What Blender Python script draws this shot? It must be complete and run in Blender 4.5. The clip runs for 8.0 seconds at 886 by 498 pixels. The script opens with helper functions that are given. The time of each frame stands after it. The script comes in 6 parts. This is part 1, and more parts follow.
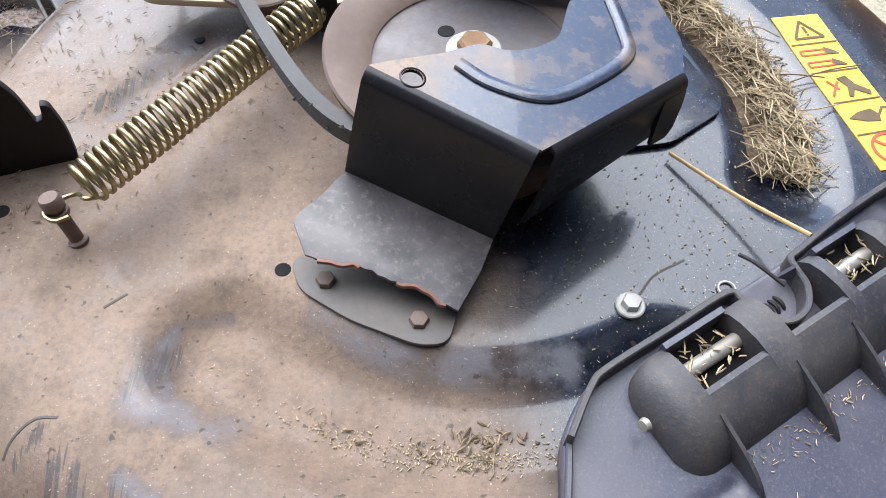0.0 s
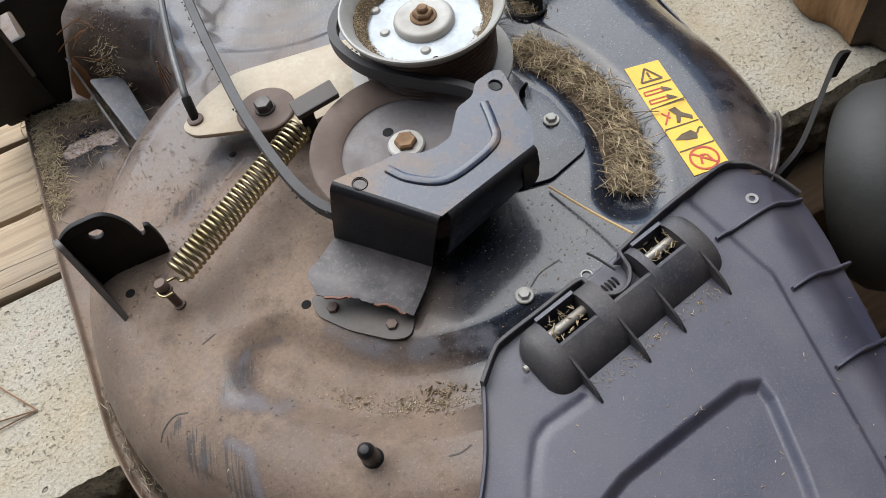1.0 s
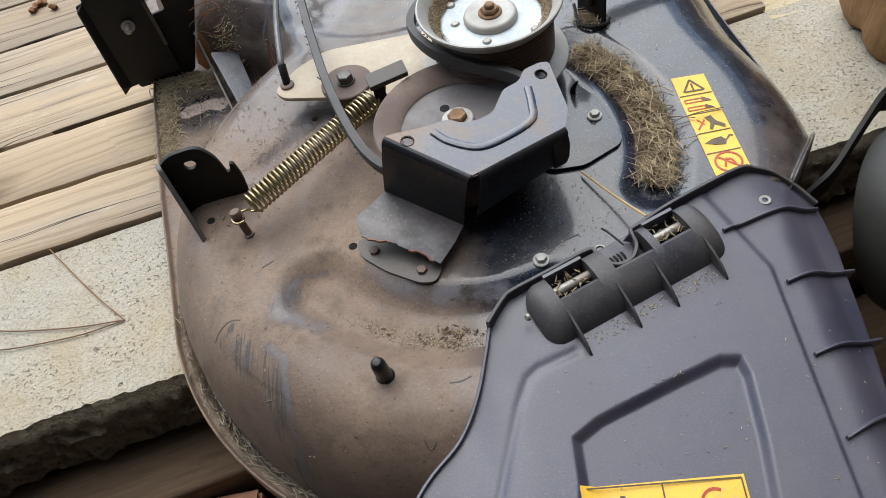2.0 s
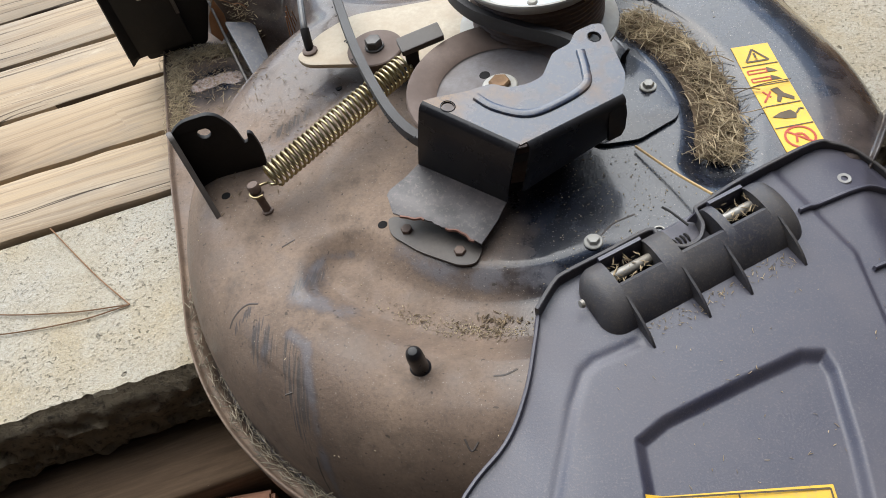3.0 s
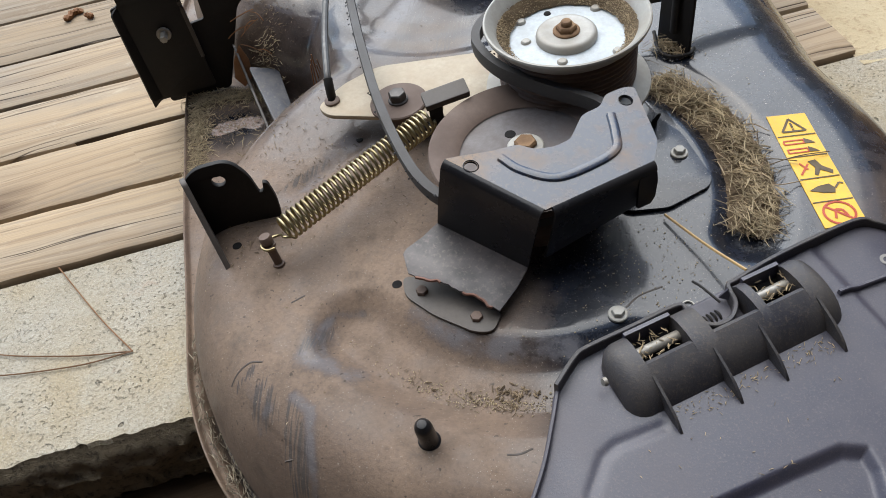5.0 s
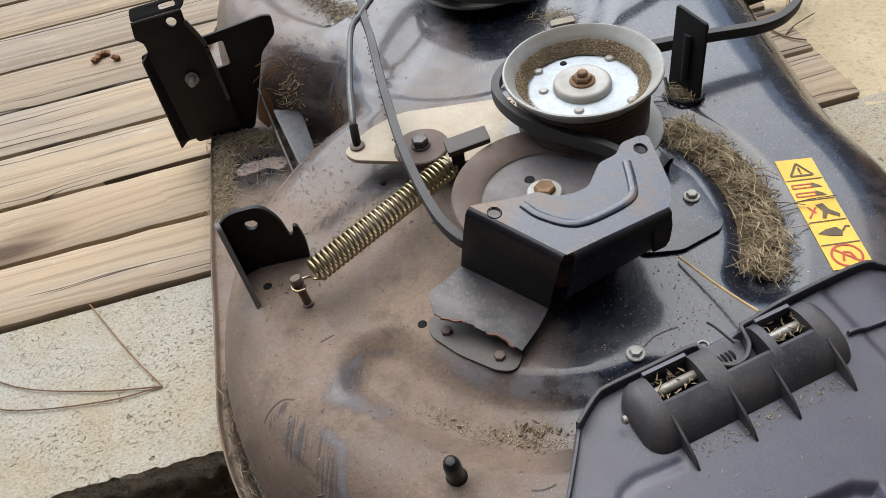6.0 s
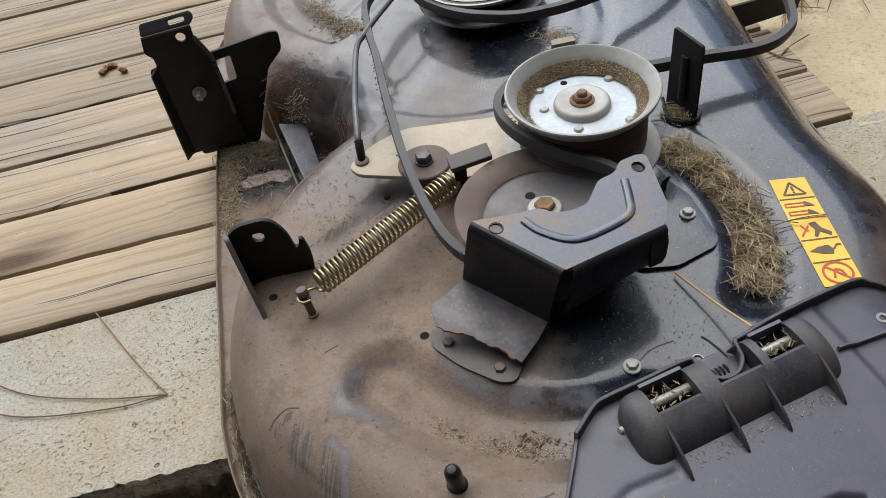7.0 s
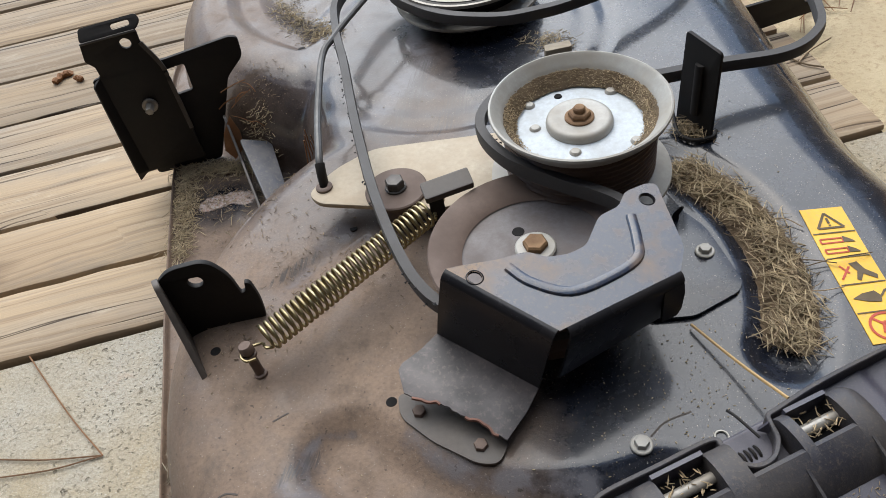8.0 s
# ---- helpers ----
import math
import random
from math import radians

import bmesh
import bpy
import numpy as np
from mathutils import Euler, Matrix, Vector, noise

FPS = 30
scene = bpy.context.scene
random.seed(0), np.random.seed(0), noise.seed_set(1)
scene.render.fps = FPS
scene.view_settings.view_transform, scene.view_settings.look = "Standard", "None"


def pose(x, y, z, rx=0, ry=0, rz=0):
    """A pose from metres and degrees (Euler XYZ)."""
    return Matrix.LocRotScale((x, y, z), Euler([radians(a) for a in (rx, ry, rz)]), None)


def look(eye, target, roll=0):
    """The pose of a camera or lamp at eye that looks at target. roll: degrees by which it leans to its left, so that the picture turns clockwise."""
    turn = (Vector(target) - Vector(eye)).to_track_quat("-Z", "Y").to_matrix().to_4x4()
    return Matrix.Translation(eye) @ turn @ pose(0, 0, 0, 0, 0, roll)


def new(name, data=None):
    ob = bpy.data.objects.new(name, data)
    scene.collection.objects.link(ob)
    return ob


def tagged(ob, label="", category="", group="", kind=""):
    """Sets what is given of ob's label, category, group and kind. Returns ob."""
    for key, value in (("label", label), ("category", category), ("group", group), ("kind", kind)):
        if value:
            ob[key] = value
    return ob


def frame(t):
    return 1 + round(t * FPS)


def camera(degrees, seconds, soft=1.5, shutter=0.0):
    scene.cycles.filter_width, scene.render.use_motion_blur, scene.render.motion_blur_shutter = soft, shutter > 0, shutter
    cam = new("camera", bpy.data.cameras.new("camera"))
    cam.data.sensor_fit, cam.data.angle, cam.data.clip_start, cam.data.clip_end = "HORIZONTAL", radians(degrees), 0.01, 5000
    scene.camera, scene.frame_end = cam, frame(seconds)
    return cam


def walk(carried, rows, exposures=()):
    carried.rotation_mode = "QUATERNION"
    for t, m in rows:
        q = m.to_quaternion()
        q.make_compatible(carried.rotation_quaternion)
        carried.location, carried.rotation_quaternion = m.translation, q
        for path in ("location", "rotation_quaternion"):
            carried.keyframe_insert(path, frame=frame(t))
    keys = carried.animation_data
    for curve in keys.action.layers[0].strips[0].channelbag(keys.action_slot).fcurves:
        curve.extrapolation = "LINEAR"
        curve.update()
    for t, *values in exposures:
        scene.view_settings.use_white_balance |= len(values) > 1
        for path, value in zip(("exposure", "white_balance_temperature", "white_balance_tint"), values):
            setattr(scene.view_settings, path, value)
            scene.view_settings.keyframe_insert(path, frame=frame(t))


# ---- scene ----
cam = camera(59.9, 8.0, soft=0.9)
PATH = [
    (0, (0.012, 0.008, 0.393), (0.045, 1.146, -1.251), 2.4),
    (0.5, (-0.002, -0.032, 0.506), (0.004, 1.068, -1.165), -6.4),
    (1, (0.077, -0.073, 0.56), (-0.044, 1.019, -1.112), -13.0),
    (1.2, (0.129, -0.11, 0.572), (-0.081, 0.998, -1.08), -15.3),
    (2.3, (0.128, -0.157, 0.578), (-0.251, 1.015, -0.998), -14.5),
    (2.5, (0.101, -0.143, 0.565), (-0.271, 0.983, -1.045), -15.5),
    (3, (0.094, -0.137, 0.53), (-0.286, 1.025, -1.053), -14.3),
    (3.5, (0.086, -0.137, 0.532), (-0.303, 1.051, -1.029), -12.6),
    (4, (0.079, -0.101, 0.511), (-0.324, 1.134, -1.009), -10.9),
    (4.5, (0.088, -0.1, 0.511), (-0.33, 1.152, -0.991), -11.3),
    (4.7, (0.089, -0.106, 0.513), (-0.328, 1.139, -0.995), -11.8),
    (6, (0.081, -0.123, 0.545), (-0.359, 1.175, -0.911), -12.2),
    (6.5, (0.08, -0.131, 0.555), (-0.362, 1.183, -0.886), -11.8),
    (7, (0.081, -0.132, 0.557), (-0.355, 1.19, -0.88), -11.3),
    (7.5, (0.079, -0.126, 0.553), (-0.354, 1.206, -0.874), -11.0),
    (8, (0.077, -0.048, 0.508), (-0.357, 1.278, -0.926), -11.4),
]
from mathutils.geometry import tessellate_polygon

walk(cam, [(t, look(eye, target, roll)) for t, eye, target, roll in PATH],
     exposures=[(0.0, 2.46, 6000, 8), (0.5, 1.94, 6200, 8), (1.0, 1.60, 6300, 7), (2.3, 1.64, 6300, 6), (3.5, 1.74, 6350, 6), (4.5, 1.53, 6350, 6), (6.0, 1.53, 6350, 7), (7.0, 1.37, 6350, 7), (8.0, 1.45, 6400, 7)])

# ---- light ----
world = bpy.data.worlds.new("sky")
scene.world = world
world.use_nodes = True
wn = world.node_tree
sky = wn.nodes.new("ShaderNodeTexSky")
sky.sky_type, sky.sun_disc = "NISHITA", False
sky.sun_elevation, sky.sun_rotation = radians(58), radians(-29)
sky.air_density, sky.dust_density, sky.ozone_density = 1.0, 1.6, 1.6
wn.links.new(sky.outputs[0], wn.nodes["Background"].inputs[0])
wn.nodes["Background"].inputs[1].default_value = 0.085
sun_data = bpy.data.lights.new("sun", "SUN")
sun_data.energy, sun_data.angle, sun_data.color = 1.5, radians(78), (1.0, 0.96, 0.90)
sun = new("sun", sun_data)
sun.matrix_world = look((0, 0, 3), Vector((0, 0, 3)) - Vector((-0.26, 0.46, 0.85)))


# ---- materials ----
def mat(name, col, col2=None, rough=0.6, metal=0.0, scale=20.0, fine=200.0, bump=0.2, dist=0.001, spread=(0.35, 0.65), col3=None,
        rough2=None, island=0.0, obj=0.0, stretch=None, spec=0.5, coat=0.0):
    """Two-scale noise between colours, bump from the fine noise, optional variation per piece."""
    m = bpy.data.materials.new(name)
    m.use_nodes = True
    nt = m.node_tree
    n, l = nt.nodes, nt.links
    b = n["Principled BSDF"]
    tc = n.new("ShaderNodeTexCoord")
    src = tc.outputs["Object"]
    if stretch:
        mp = n.new("ShaderNodeMapping")
        mp.inputs["Scale"].default_value = stretch[:3]
        if len(stretch) > 3:
            mp.inputs["Rotation"].default_value = (0, 0, radians(stretch[3]))
            mp.vector_type = "TEXTURE"
            mp.inputs["Scale"].default_value = [1 / s for s in stretch[:3]]
        l.new(src, mp.inputs[0])
        src = mp.outputs[0]

    def nz(s, det=6.0, ro=0.6):
        t = n.new("ShaderNodeTexNoise")
        t.inputs["Scale"].default_value, t.inputs["Detail"].default_value, t.inputs["Roughness"].default_value = s, det, ro
        l.new(src, t.inputs["Vector"])
        return t.outputs["Fac"]

    def ramp(f, a, c):
        r = n.new("ShaderNodeMapRange")
        r.inputs["From Min"].default_value, r.inputs["From Max"].default_value = a, c
        l.new(f, r.inputs["Value"])
        return r.outputs[0]

    def mix(f, a, c):
        x = n.new("ShaderNodeMix")
        x.data_type = "RGBA"
        l.new(f, x.inputs[0])
        for v, s in ((a, x.inputs[6]), (c, x.inputs[7])):
            if isinstance(v, tuple):
                s.default_value = (*v, 1)
            else:
                l.new(v, s)
        return x.outputs[2]

    big, small = nz(scale), nz(fine, 8.0, 0.7)
    col2 = col2 or tuple(c * 0.7 for c in col)
    out = mix(ramp(big, *spread), col, col2)
    if col3:
        out = mix(ramp(small, 0.52, 0.68), out, col3)
    else:
        out = mix(ramp(small, 0.3, 0.8), out, tuple(0.5 * (a + c) * 0.8 for a, c in zip(col, col2)))
    if island or obj:
        g = n.new("ShaderNodeNewGeometry") if island else n.new("ShaderNodeObjectInfo")
        rnd = g.outputs["Random Per Island"] if island else g.outputs["Random"]
        hs = n.new("ShaderNodeHueSaturation")
        mr = n.new("ShaderNodeMapRange")
        mr.inputs["To Min"].default_value, mr.inputs["To Max"].default_value = 1 - (island or obj), 1 + (island or obj)
        l.new(rnd, mr.inputs["Value"])
        l.new(mr.outputs[0], hs.inputs["Value"])
        l.new(out, hs.inputs["Color"])
        out = hs.outputs[0]
    l.new(out, b.inputs["Base Color"])
    rr = n.new("ShaderNodeMapRange")
    rr.inputs["To Min"].default_value, rr.inputs["To Max"].default_value = rough, rough2 if rough2 is not None else min(1, rough + 0.15)
    l.new(ramp(big, *spread), rr.inputs["Value"])
    l.new(rr.outputs[0], b.inputs["Roughness"])
    b.inputs["Metallic"].default_value = metal
    b.inputs["Specular IOR Level"].default_value = spec
    b.inputs["Coat Weight"].default_value = coat
    bp = n.new("ShaderNodeBump")
    bp.inputs["Strength"].default_value, bp.inputs["Distance"].default_value = bump, dist
    l.new(small, bp.inputs["Height"])
    l.new(bp.outputs[0], b.inputs["Normal"])
    return m


def deck_paint():
    """Black paint under a layer of brown dust; the attribute dust says how thick the layer lies, and is lowered to
    paint in shade.
    """
    m = bpy.data.materials.new("deck_paint")
    m.use_nodes = True
    n, l = m.node_tree.nodes, m.node_tree.links
    b = n["Principled BSDF"]
    tc = n.new("ShaderNodeTexCoord")
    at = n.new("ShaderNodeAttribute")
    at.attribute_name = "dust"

    def nz(s, det, ro=0.6):
        t = n.new("ShaderNodeTexNoise")
        t.inputs["Scale"].default_value, t.inputs["Detail"].default_value, t.inputs["Roughness"].default_value = s, det, ro
        l.new(tc.outputs["Object"], t.inputs["Vector"])
        return t.outputs["Fac"]

    def op(kind, a, c, clamp=False):
        x = n.new("ShaderNodeMath")
        x.operation, x.use_clamp = kind, clamp
        for v, s in ((a, x.inputs[0]), (c, x.inputs[1])):
            if isinstance(v, (int, float)):
                s.default_value = v
            else:
                l.new(v, s)
        return x.outputs[0]

    def mix(f, a, c):
        x = n.new("ShaderNodeMix")
        x.data_type = "RGBA"
        l.new(f, x.inputs[0])
        for v, s in ((a, x.inputs[6]), (c, x.inputs[7])):
            if isinstance(v, tuple):
                s.default_value = (*v, 1)
            else:
                l.new(v, s)
        return x.outputs[2]

    big, mid, fine, speck, blot = nz(9, 5), nz(45, 8, 0.65), nz(420, 5, 0.7), nz(900, 2), nz(24, 6, 0.7)

    def attr(name):
        x = n.new("ShaderNodeAttribute")
        x.attribute_name = name
        return x.outputs["Fac"]

    def above(f, level, steep):
        return op("MULTIPLY", op("SUBTRACT", f, level), steep, True)

    def streaks(turn, sx, sy):
        mp = n.new("ShaderNodeMapping")
        mp.inputs["Rotation"].default_value, mp.inputs["Scale"].default_value = (0, 0, radians(turn)), (sx, sy, sy)
        l.new(tc.outputs["Object"], mp.inputs[0])
        st = n.new("ShaderNodeTexNoise")
        st.inputs["Scale"].default_value, st.inputs["Detail"].default_value, st.inputs["Distortion"].default_value = 1.0, 5.0, 1.2
        l.new(mp.outputs[0], st.inputs["Vector"])
        return st.outputs["Fac"]

    wear, scuff, bare = attr("wear"), attr("scuff"), attr("bare")
    worn = op("MULTIPLY", above(op("ADD", op("MULTIPLY", wear, 0.7), op("MULTIPLY", op("SUBTRACT", mid, 0.5), 2.2)), 0.30, 2.0), wear)
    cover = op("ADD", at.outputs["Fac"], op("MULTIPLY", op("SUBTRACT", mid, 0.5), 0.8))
    cover = op("ADD", cover, op("MULTIPLY", op("SUBTRACT", blot, 0.5), 0.7))
    cover = op("ADD", cover, op("MULTIPLY", op("SUBTRACT", big, 0.5), 0.5), True)
    film = cover
    cover = op("MULTIPLY", cover, op("SUBTRACT", 1.0, op("MULTIPLY", worn, 0.65)))
    dust = mix(above(big, 0.36, 3.4), (0.172, 0.121, 0.089), (0.228, 0.163, 0.118))
    dust = mix(above(fine, 0.45, 2.4), dust, (0.105, 0.081, 0.063))
    dust = mix(above(mid, 0.52, 4.0), dust, (0.104, 0.078, 0.059))
    dust = mix(above(blot, 0.57, 4.0), dust, (0.128, 0.104, 0.086))
    paint = mix(above(mid, 0.44, 3.5), (0.006, 0.008, 0.014), (0.021, 0.025, 0.038))
    paint = mix(above(blot, 0.62, 6.0), paint, (0.055, 0.051, 0.050))
    paint = mix(worn, paint, (0.122, 0.122, 0.138))
    streak = above(op("ADD", streaks(-6, 520, 24), op("MULTIPLY", scuff, 0.36)), 0.80, 9.0)
    scratch = op("MULTIPLY", above(op("ADD", streaks(35, 60, 1400), op("MULTIPLY", wear, 0.06)), 0.72, 12.0), 0.45)
    cover = op("MULTIPLY", cover, op("SUBTRACT", 1.0, op("MULTIPLY", streak, 0.3)))
    col = mix(cover, paint, dust)
    col = mix(op("MULTIPLY", streak, 0.75), col, (0.072, 0.064, 0.061))
    col = mix(scratch, col, (0.30, 0.29, 0.31))
    flake = above(op("ADD", op("MULTIPLY", bare, 0.62), mid), 0.92, 12.0)
    col = mix(flake, col, mix(above(fine, 0.4, 4.0), (0.44, 0.40, 0.38), (0.33, 0.20, 0.14)))
    col = mix(above(speck, 0.668, 14.0), col, (0.33, 0.285, 0.24))
    grit = nz(260, 3, 0.5)
    col = mix(op("MULTIPLY", above(grit, 0.665, 20.0), 0.8), col, (0.050, 0.040, 0.032))
    l.new(col, b.inputs["Base Color"])
    l.new(op("ADD", op("ADD", op("MULTIPLY", film, 0.42), 0.12), op("MULTIPLY", mid, 0.28), True), b.inputs["Roughness"])
    bp = n.new("ShaderNodeBump")
    l.new(op("MULTIPLY", op("SUBTRACT", 1.0, film, True), 0.80), b.inputs["Coat Weight"])
    b.inputs["Coat Roughness"].default_value, b.inputs["Coat IOR"].default_value = 0.13, 1.5
    b.inputs["Specular IOR Level"].default_value = 0.25
    bp.inputs["Strength"].default_value, bp.inputs["Distance"].default_value = 0.42, 0.0008
    l.new(op("ADD", op("ADD", fine, op("MULTIPLY", mid, 0.35)), op("MULTIPLY", flake, -0.5)), bp.inputs["Height"])
    l.new(bp.outputs[0], b.inputs["Normal"])
    return m


def graph(name):
    """A node material with small helpers: noise at a scale, arithmetic, mixing, thresholds."""
    m = bpy.data.materials.new(name)
    m.use_nodes = True
    n, l = m.node_tree.nodes, m.node_tree.links

    def feed(v, s):
        if isinstance(v, (int, float)):
            s.default_value = v
        elif isinstance(v, tuple):
            s.default_value = (*v, 1) if len(s.default_value) == 4 else v
        else:
            l.new(v, s)

    def node(kind, **values):
        x = n.new(kind)
        for key, v in values.items():
            feed(v, x.inputs[key])
        return x

    def op(kind, a, c, clamp=False):
        x = n.new("ShaderNodeMath")
        x.operation, x.use_clamp = kind, clamp
        feed(a, x.inputs[0])
        feed(c, x.inputs[1])
        return x.outputs[0]

    def above(f, level, steep):
        return op("MULTIPLY", op("SUBTRACT", f, level), steep, True)

    def mix(f, a, c):
        x = n.new("ShaderNodeMix")
        x.data_type = "RGBA"
        feed(f, x.inputs[0])
        feed(a, x.inputs[6])
        feed(c, x.inputs[7])
        return x.outputs[2]

    return m, n["Principled BSDF"], node, op, above, mix, l


def plank_wood():
    """Weathered softwood: warped grain lines along x, grey weathering, dark cracks and knots, each board its own."""
    m, b, node, op, above, mix, l = graph("weathered_plank")
    tc, oi = node("ShaderNodeTexCoord"), node("ShaderNodeObjectInfo")
    sep = node("ShaderNodeSeparateXYZ", Vector=tc.outputs["Object"])
    shift = op("MULTIPLY", oi.outputs["Random"], 53.0)
    x, y = op("ADD", sep.outputs[0], shift), sep.outputs[1]

    def field(sx, sy, det=5.0, ro=0.6, yy=None):
        v = node("ShaderNodeCombineXYZ", X=op("MULTIPLY", x, sx), Y=op("MULTIPLY", y if yy is None else yy, sy), Z=shift)
        return node("ShaderNodeTexNoise", Vector=v.outputs[0], Scale=1.0, Detail=det, Roughness=ro).outputs["Fac"]

    spot = node("ShaderNodeCombineXYZ", X=op("MULTIPLY", x, 2.7), Y=op("MULTIPLY", op("ADD", y, shift), 9.0), Z=0.0)
    cell = node("ShaderNodeTexVoronoi", Vector=spot.outputs[0], Scale=1.0)
    gate = above(node("ShaderNodeSeparateColor", Color=cell.outputs["Color"]).outputs[0], 0.66, 90.0)
    knot = op("MULTIPLY", gate, op("MULTIPLY", op("SUBTRACT", 0.20, cell.outputs["Distance"]), 9.0, True))
    halo = op("MULTIPLY", gate, op("MULTIPLY", op("SUBTRACT", 0.50, cell.outputs["Distance"]), 2.5, True))
    warp = op("ADD", y, op("MULTIPLY", op("SUBTRACT", field(2.6, 9.0, 3.0), 0.5), 0.034))
    warp = op("ADD", warp, op("MULTIPLY", halo, 0.016))
    rings = field(0.55, 120.0, 3.0, 0.55, warp)
    fibre = field(5.0, 420.0, 4.0, 0.7, warp)
    age, patch, blot = field(1.6, 7.0, 5.0), field(4.5, 16.0, 6.0, 0.7), field(16.0, 40.0, 6.0, 0.75)
    col = mix(above(age, 0.38, 4.0), (0.400, 0.300, 0.190), (0.300, 0.252, 0.192))
    col = mix(op("MULTIPLY", above(rings, 0.50, 9.0), 0.62), col, (0.215, 0.150, 0.092))
    col = mix(op("MULTIPLY", above(fibre, 0.47, 5.0), 0.55), col, (0.270, 0.222, 0.165))
    col = mix(op("MULTIPLY", above(patch, 0.53, 7.0), 0.60), col, (0.225, 0.195, 0.160))
    col = mix(op("MULTIPLY", above(blot, 0.58, 6.0), 0.45), col, (0.55, 0.475, 0.365))
    crack = op("MULTIPLY", above(field(2.2, 210.0, 2.0, 0.5, warp), 0.615, 30.0), above(age, 0.36, 6.0))
    col = mix(crack, col, (0.060, 0.043, 0.030))
    col = mix(op("MULTIPLY", halo, 0.35), col, (0.23, 0.15, 0.085))
    col = mix(knot, col, (0.095, 0.058, 0.034))
    tone = node("ShaderNodeHueSaturation", Color=col, Value=op("ADD", 0.86, op("MULTIPLY", oi.outputs["Random"], 0.26)))
    l.new(tone.outputs[0], b.inputs["Base Color"])
    b.inputs["Roughness"].default_value, b.inputs["Specular IOR Level"].default_value = 0.80, 0.3
    height = op("SUBTRACT", op("ADD", op("MULTIPLY", fibre, -0.5), op("MULTIPLY", rings, -0.5)), op("MULTIPLY", crack, 0.9))
    bump = node("ShaderNodeBump", Height=height, Strength=0.75, Distance=0.0016)
    l.new(bump.outputs[0], b.inputs["Normal"])
    return m


def cast_concrete():
    """Pale concrete: sandy yellow and whitish clouds, sand grain, pits of three sizes, a few rust stains."""
    m, b, node, op, above, mix, l = graph("cast_concrete")
    tc = node("ShaderNodeTexCoord")

    def nz(s, det=5.0, ro=0.6):
        return node("ShaderNodeTexNoise", Vector=tc.outputs["Object"], Scale=s, Detail=det, Roughness=ro).outputs["Fac"]

    cloud, blot, sand, fine = nz(4.5, 4.0), nz(26, 6.0, 0.65), nz(330, 4.0, 0.7), nz(800, 2.0)
    col = mix(above(cloud, 0.40, 4.5), (0.395, 0.372, 0.318), (0.392, 0.328, 0.222))
    col = mix(op("MULTIPLY", above(blot, 0.46, 4.0), 0.55), col, (0.475, 0.455, 0.400))
    col = mix(op("MULTIPLY", above(blot, 0.60, 7.0), 0.45), col, (0.270, 0.245, 0.185))
    col = mix(op("MULTIPLY", above(sand, 0.48, 6.0), 0.70), col, (0.250, 0.218, 0.158))
    col = mix(op("MULTIPLY", above(fine, 0.56, 6.0), 0.50), col, (0.600, 0.575, 0.510))
    area = above(nz(14, 3.0), 0.40, 4.0)
    small = op("MULTIPLY", above(nz(260, 2.0, 0.5), 0.615, 26.0), area)
    pit = op("MULTIPLY", above(nz(120, 3.0, 0.5), 0.675, 30.0), above(nz(9, 2.0), 0.42, 5.0))
    hole = above(nz(60, 2.0, 0.4), 0.735, 40.0)
    pits = op("MAXIMUM", op("MAXIMUM", small, pit), hole)
    col = mix(op("MULTIPLY", above(nz(13, 4.0), 0.655, 9.0), 0.5), col, (0.40, 0.235, 0.145))
    col = mix(op("MULTIPLY", pits, 0.65), col, (0.135, 0.115, 0.082))
    l.new(col, b.inputs["Base Color"])
    b.inputs["Roughness"].default_value, b.inputs["Specular IOR Level"].default_value = 0.92, 0.25
    height = op("SUBTRACT", op("ADD", op("MULTIPLY", sand, 0.45), op("MULTIPLY", blot, 0.6)), op("MULTIPLY", pits, 0.8))
    bump = node("ShaderNodeBump", Height=height, Strength=1.0, Distance=0.0038)
    l.new(bump.outputs[0], b.inputs["Normal"])
    return m


GREYSTRAW = mat("grey_dry_grass", (0.33, 0.285, 0.21), (0.20, 0.17, 0.12), 0.8, 0, 60, 500, 0.2, 0.0003, island=0.6)
SCRAPE = mat("scraped_dust", (0.062, 0.052, 0.046), (0.085, 0.070, 0.060), 0.7, 0, 90, 500, 0.2, 0.0003)
PAINT = deck_paint()
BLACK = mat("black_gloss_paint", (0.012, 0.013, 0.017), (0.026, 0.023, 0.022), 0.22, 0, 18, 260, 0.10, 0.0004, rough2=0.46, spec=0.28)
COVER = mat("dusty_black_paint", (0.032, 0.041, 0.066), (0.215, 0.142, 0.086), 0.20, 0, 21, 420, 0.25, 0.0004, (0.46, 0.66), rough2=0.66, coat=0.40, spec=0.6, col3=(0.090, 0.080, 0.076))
BRACKET = mat("black_bracket_paint", (0.008, 0.008, 0.009), (0.026, 0.022, 0.019), 0.55, 0, 30, 300, 0.15, 0.0004, spec=0.3)
DUSTYBLACK = mat("dusty_bracket_paint", (0.070, 0.062, 0.057), (0.120, 0.100, 0.084), 0.5, 0, 40, 300, 0.2, 0.0004)
TABSTEEL = mat("scuffed_blue_steel", (0.075, 0.082, 0.100), (0.150, 0.145, 0.150), 0.32, 0.1, 50, 300, 0.25, 0.0005, rough2=0.6, col3=(0.20, 0.18, 0.165))
FLANGE = mat("dusty_steel_flange", (0.080, 0.069, 0.070), (0.036, 0.032, 0.034), 0.36, 0, 46, 300, 0.25, 0.0004, (0.40, 0.62), col3=(0.125, 0.105, 0.095))
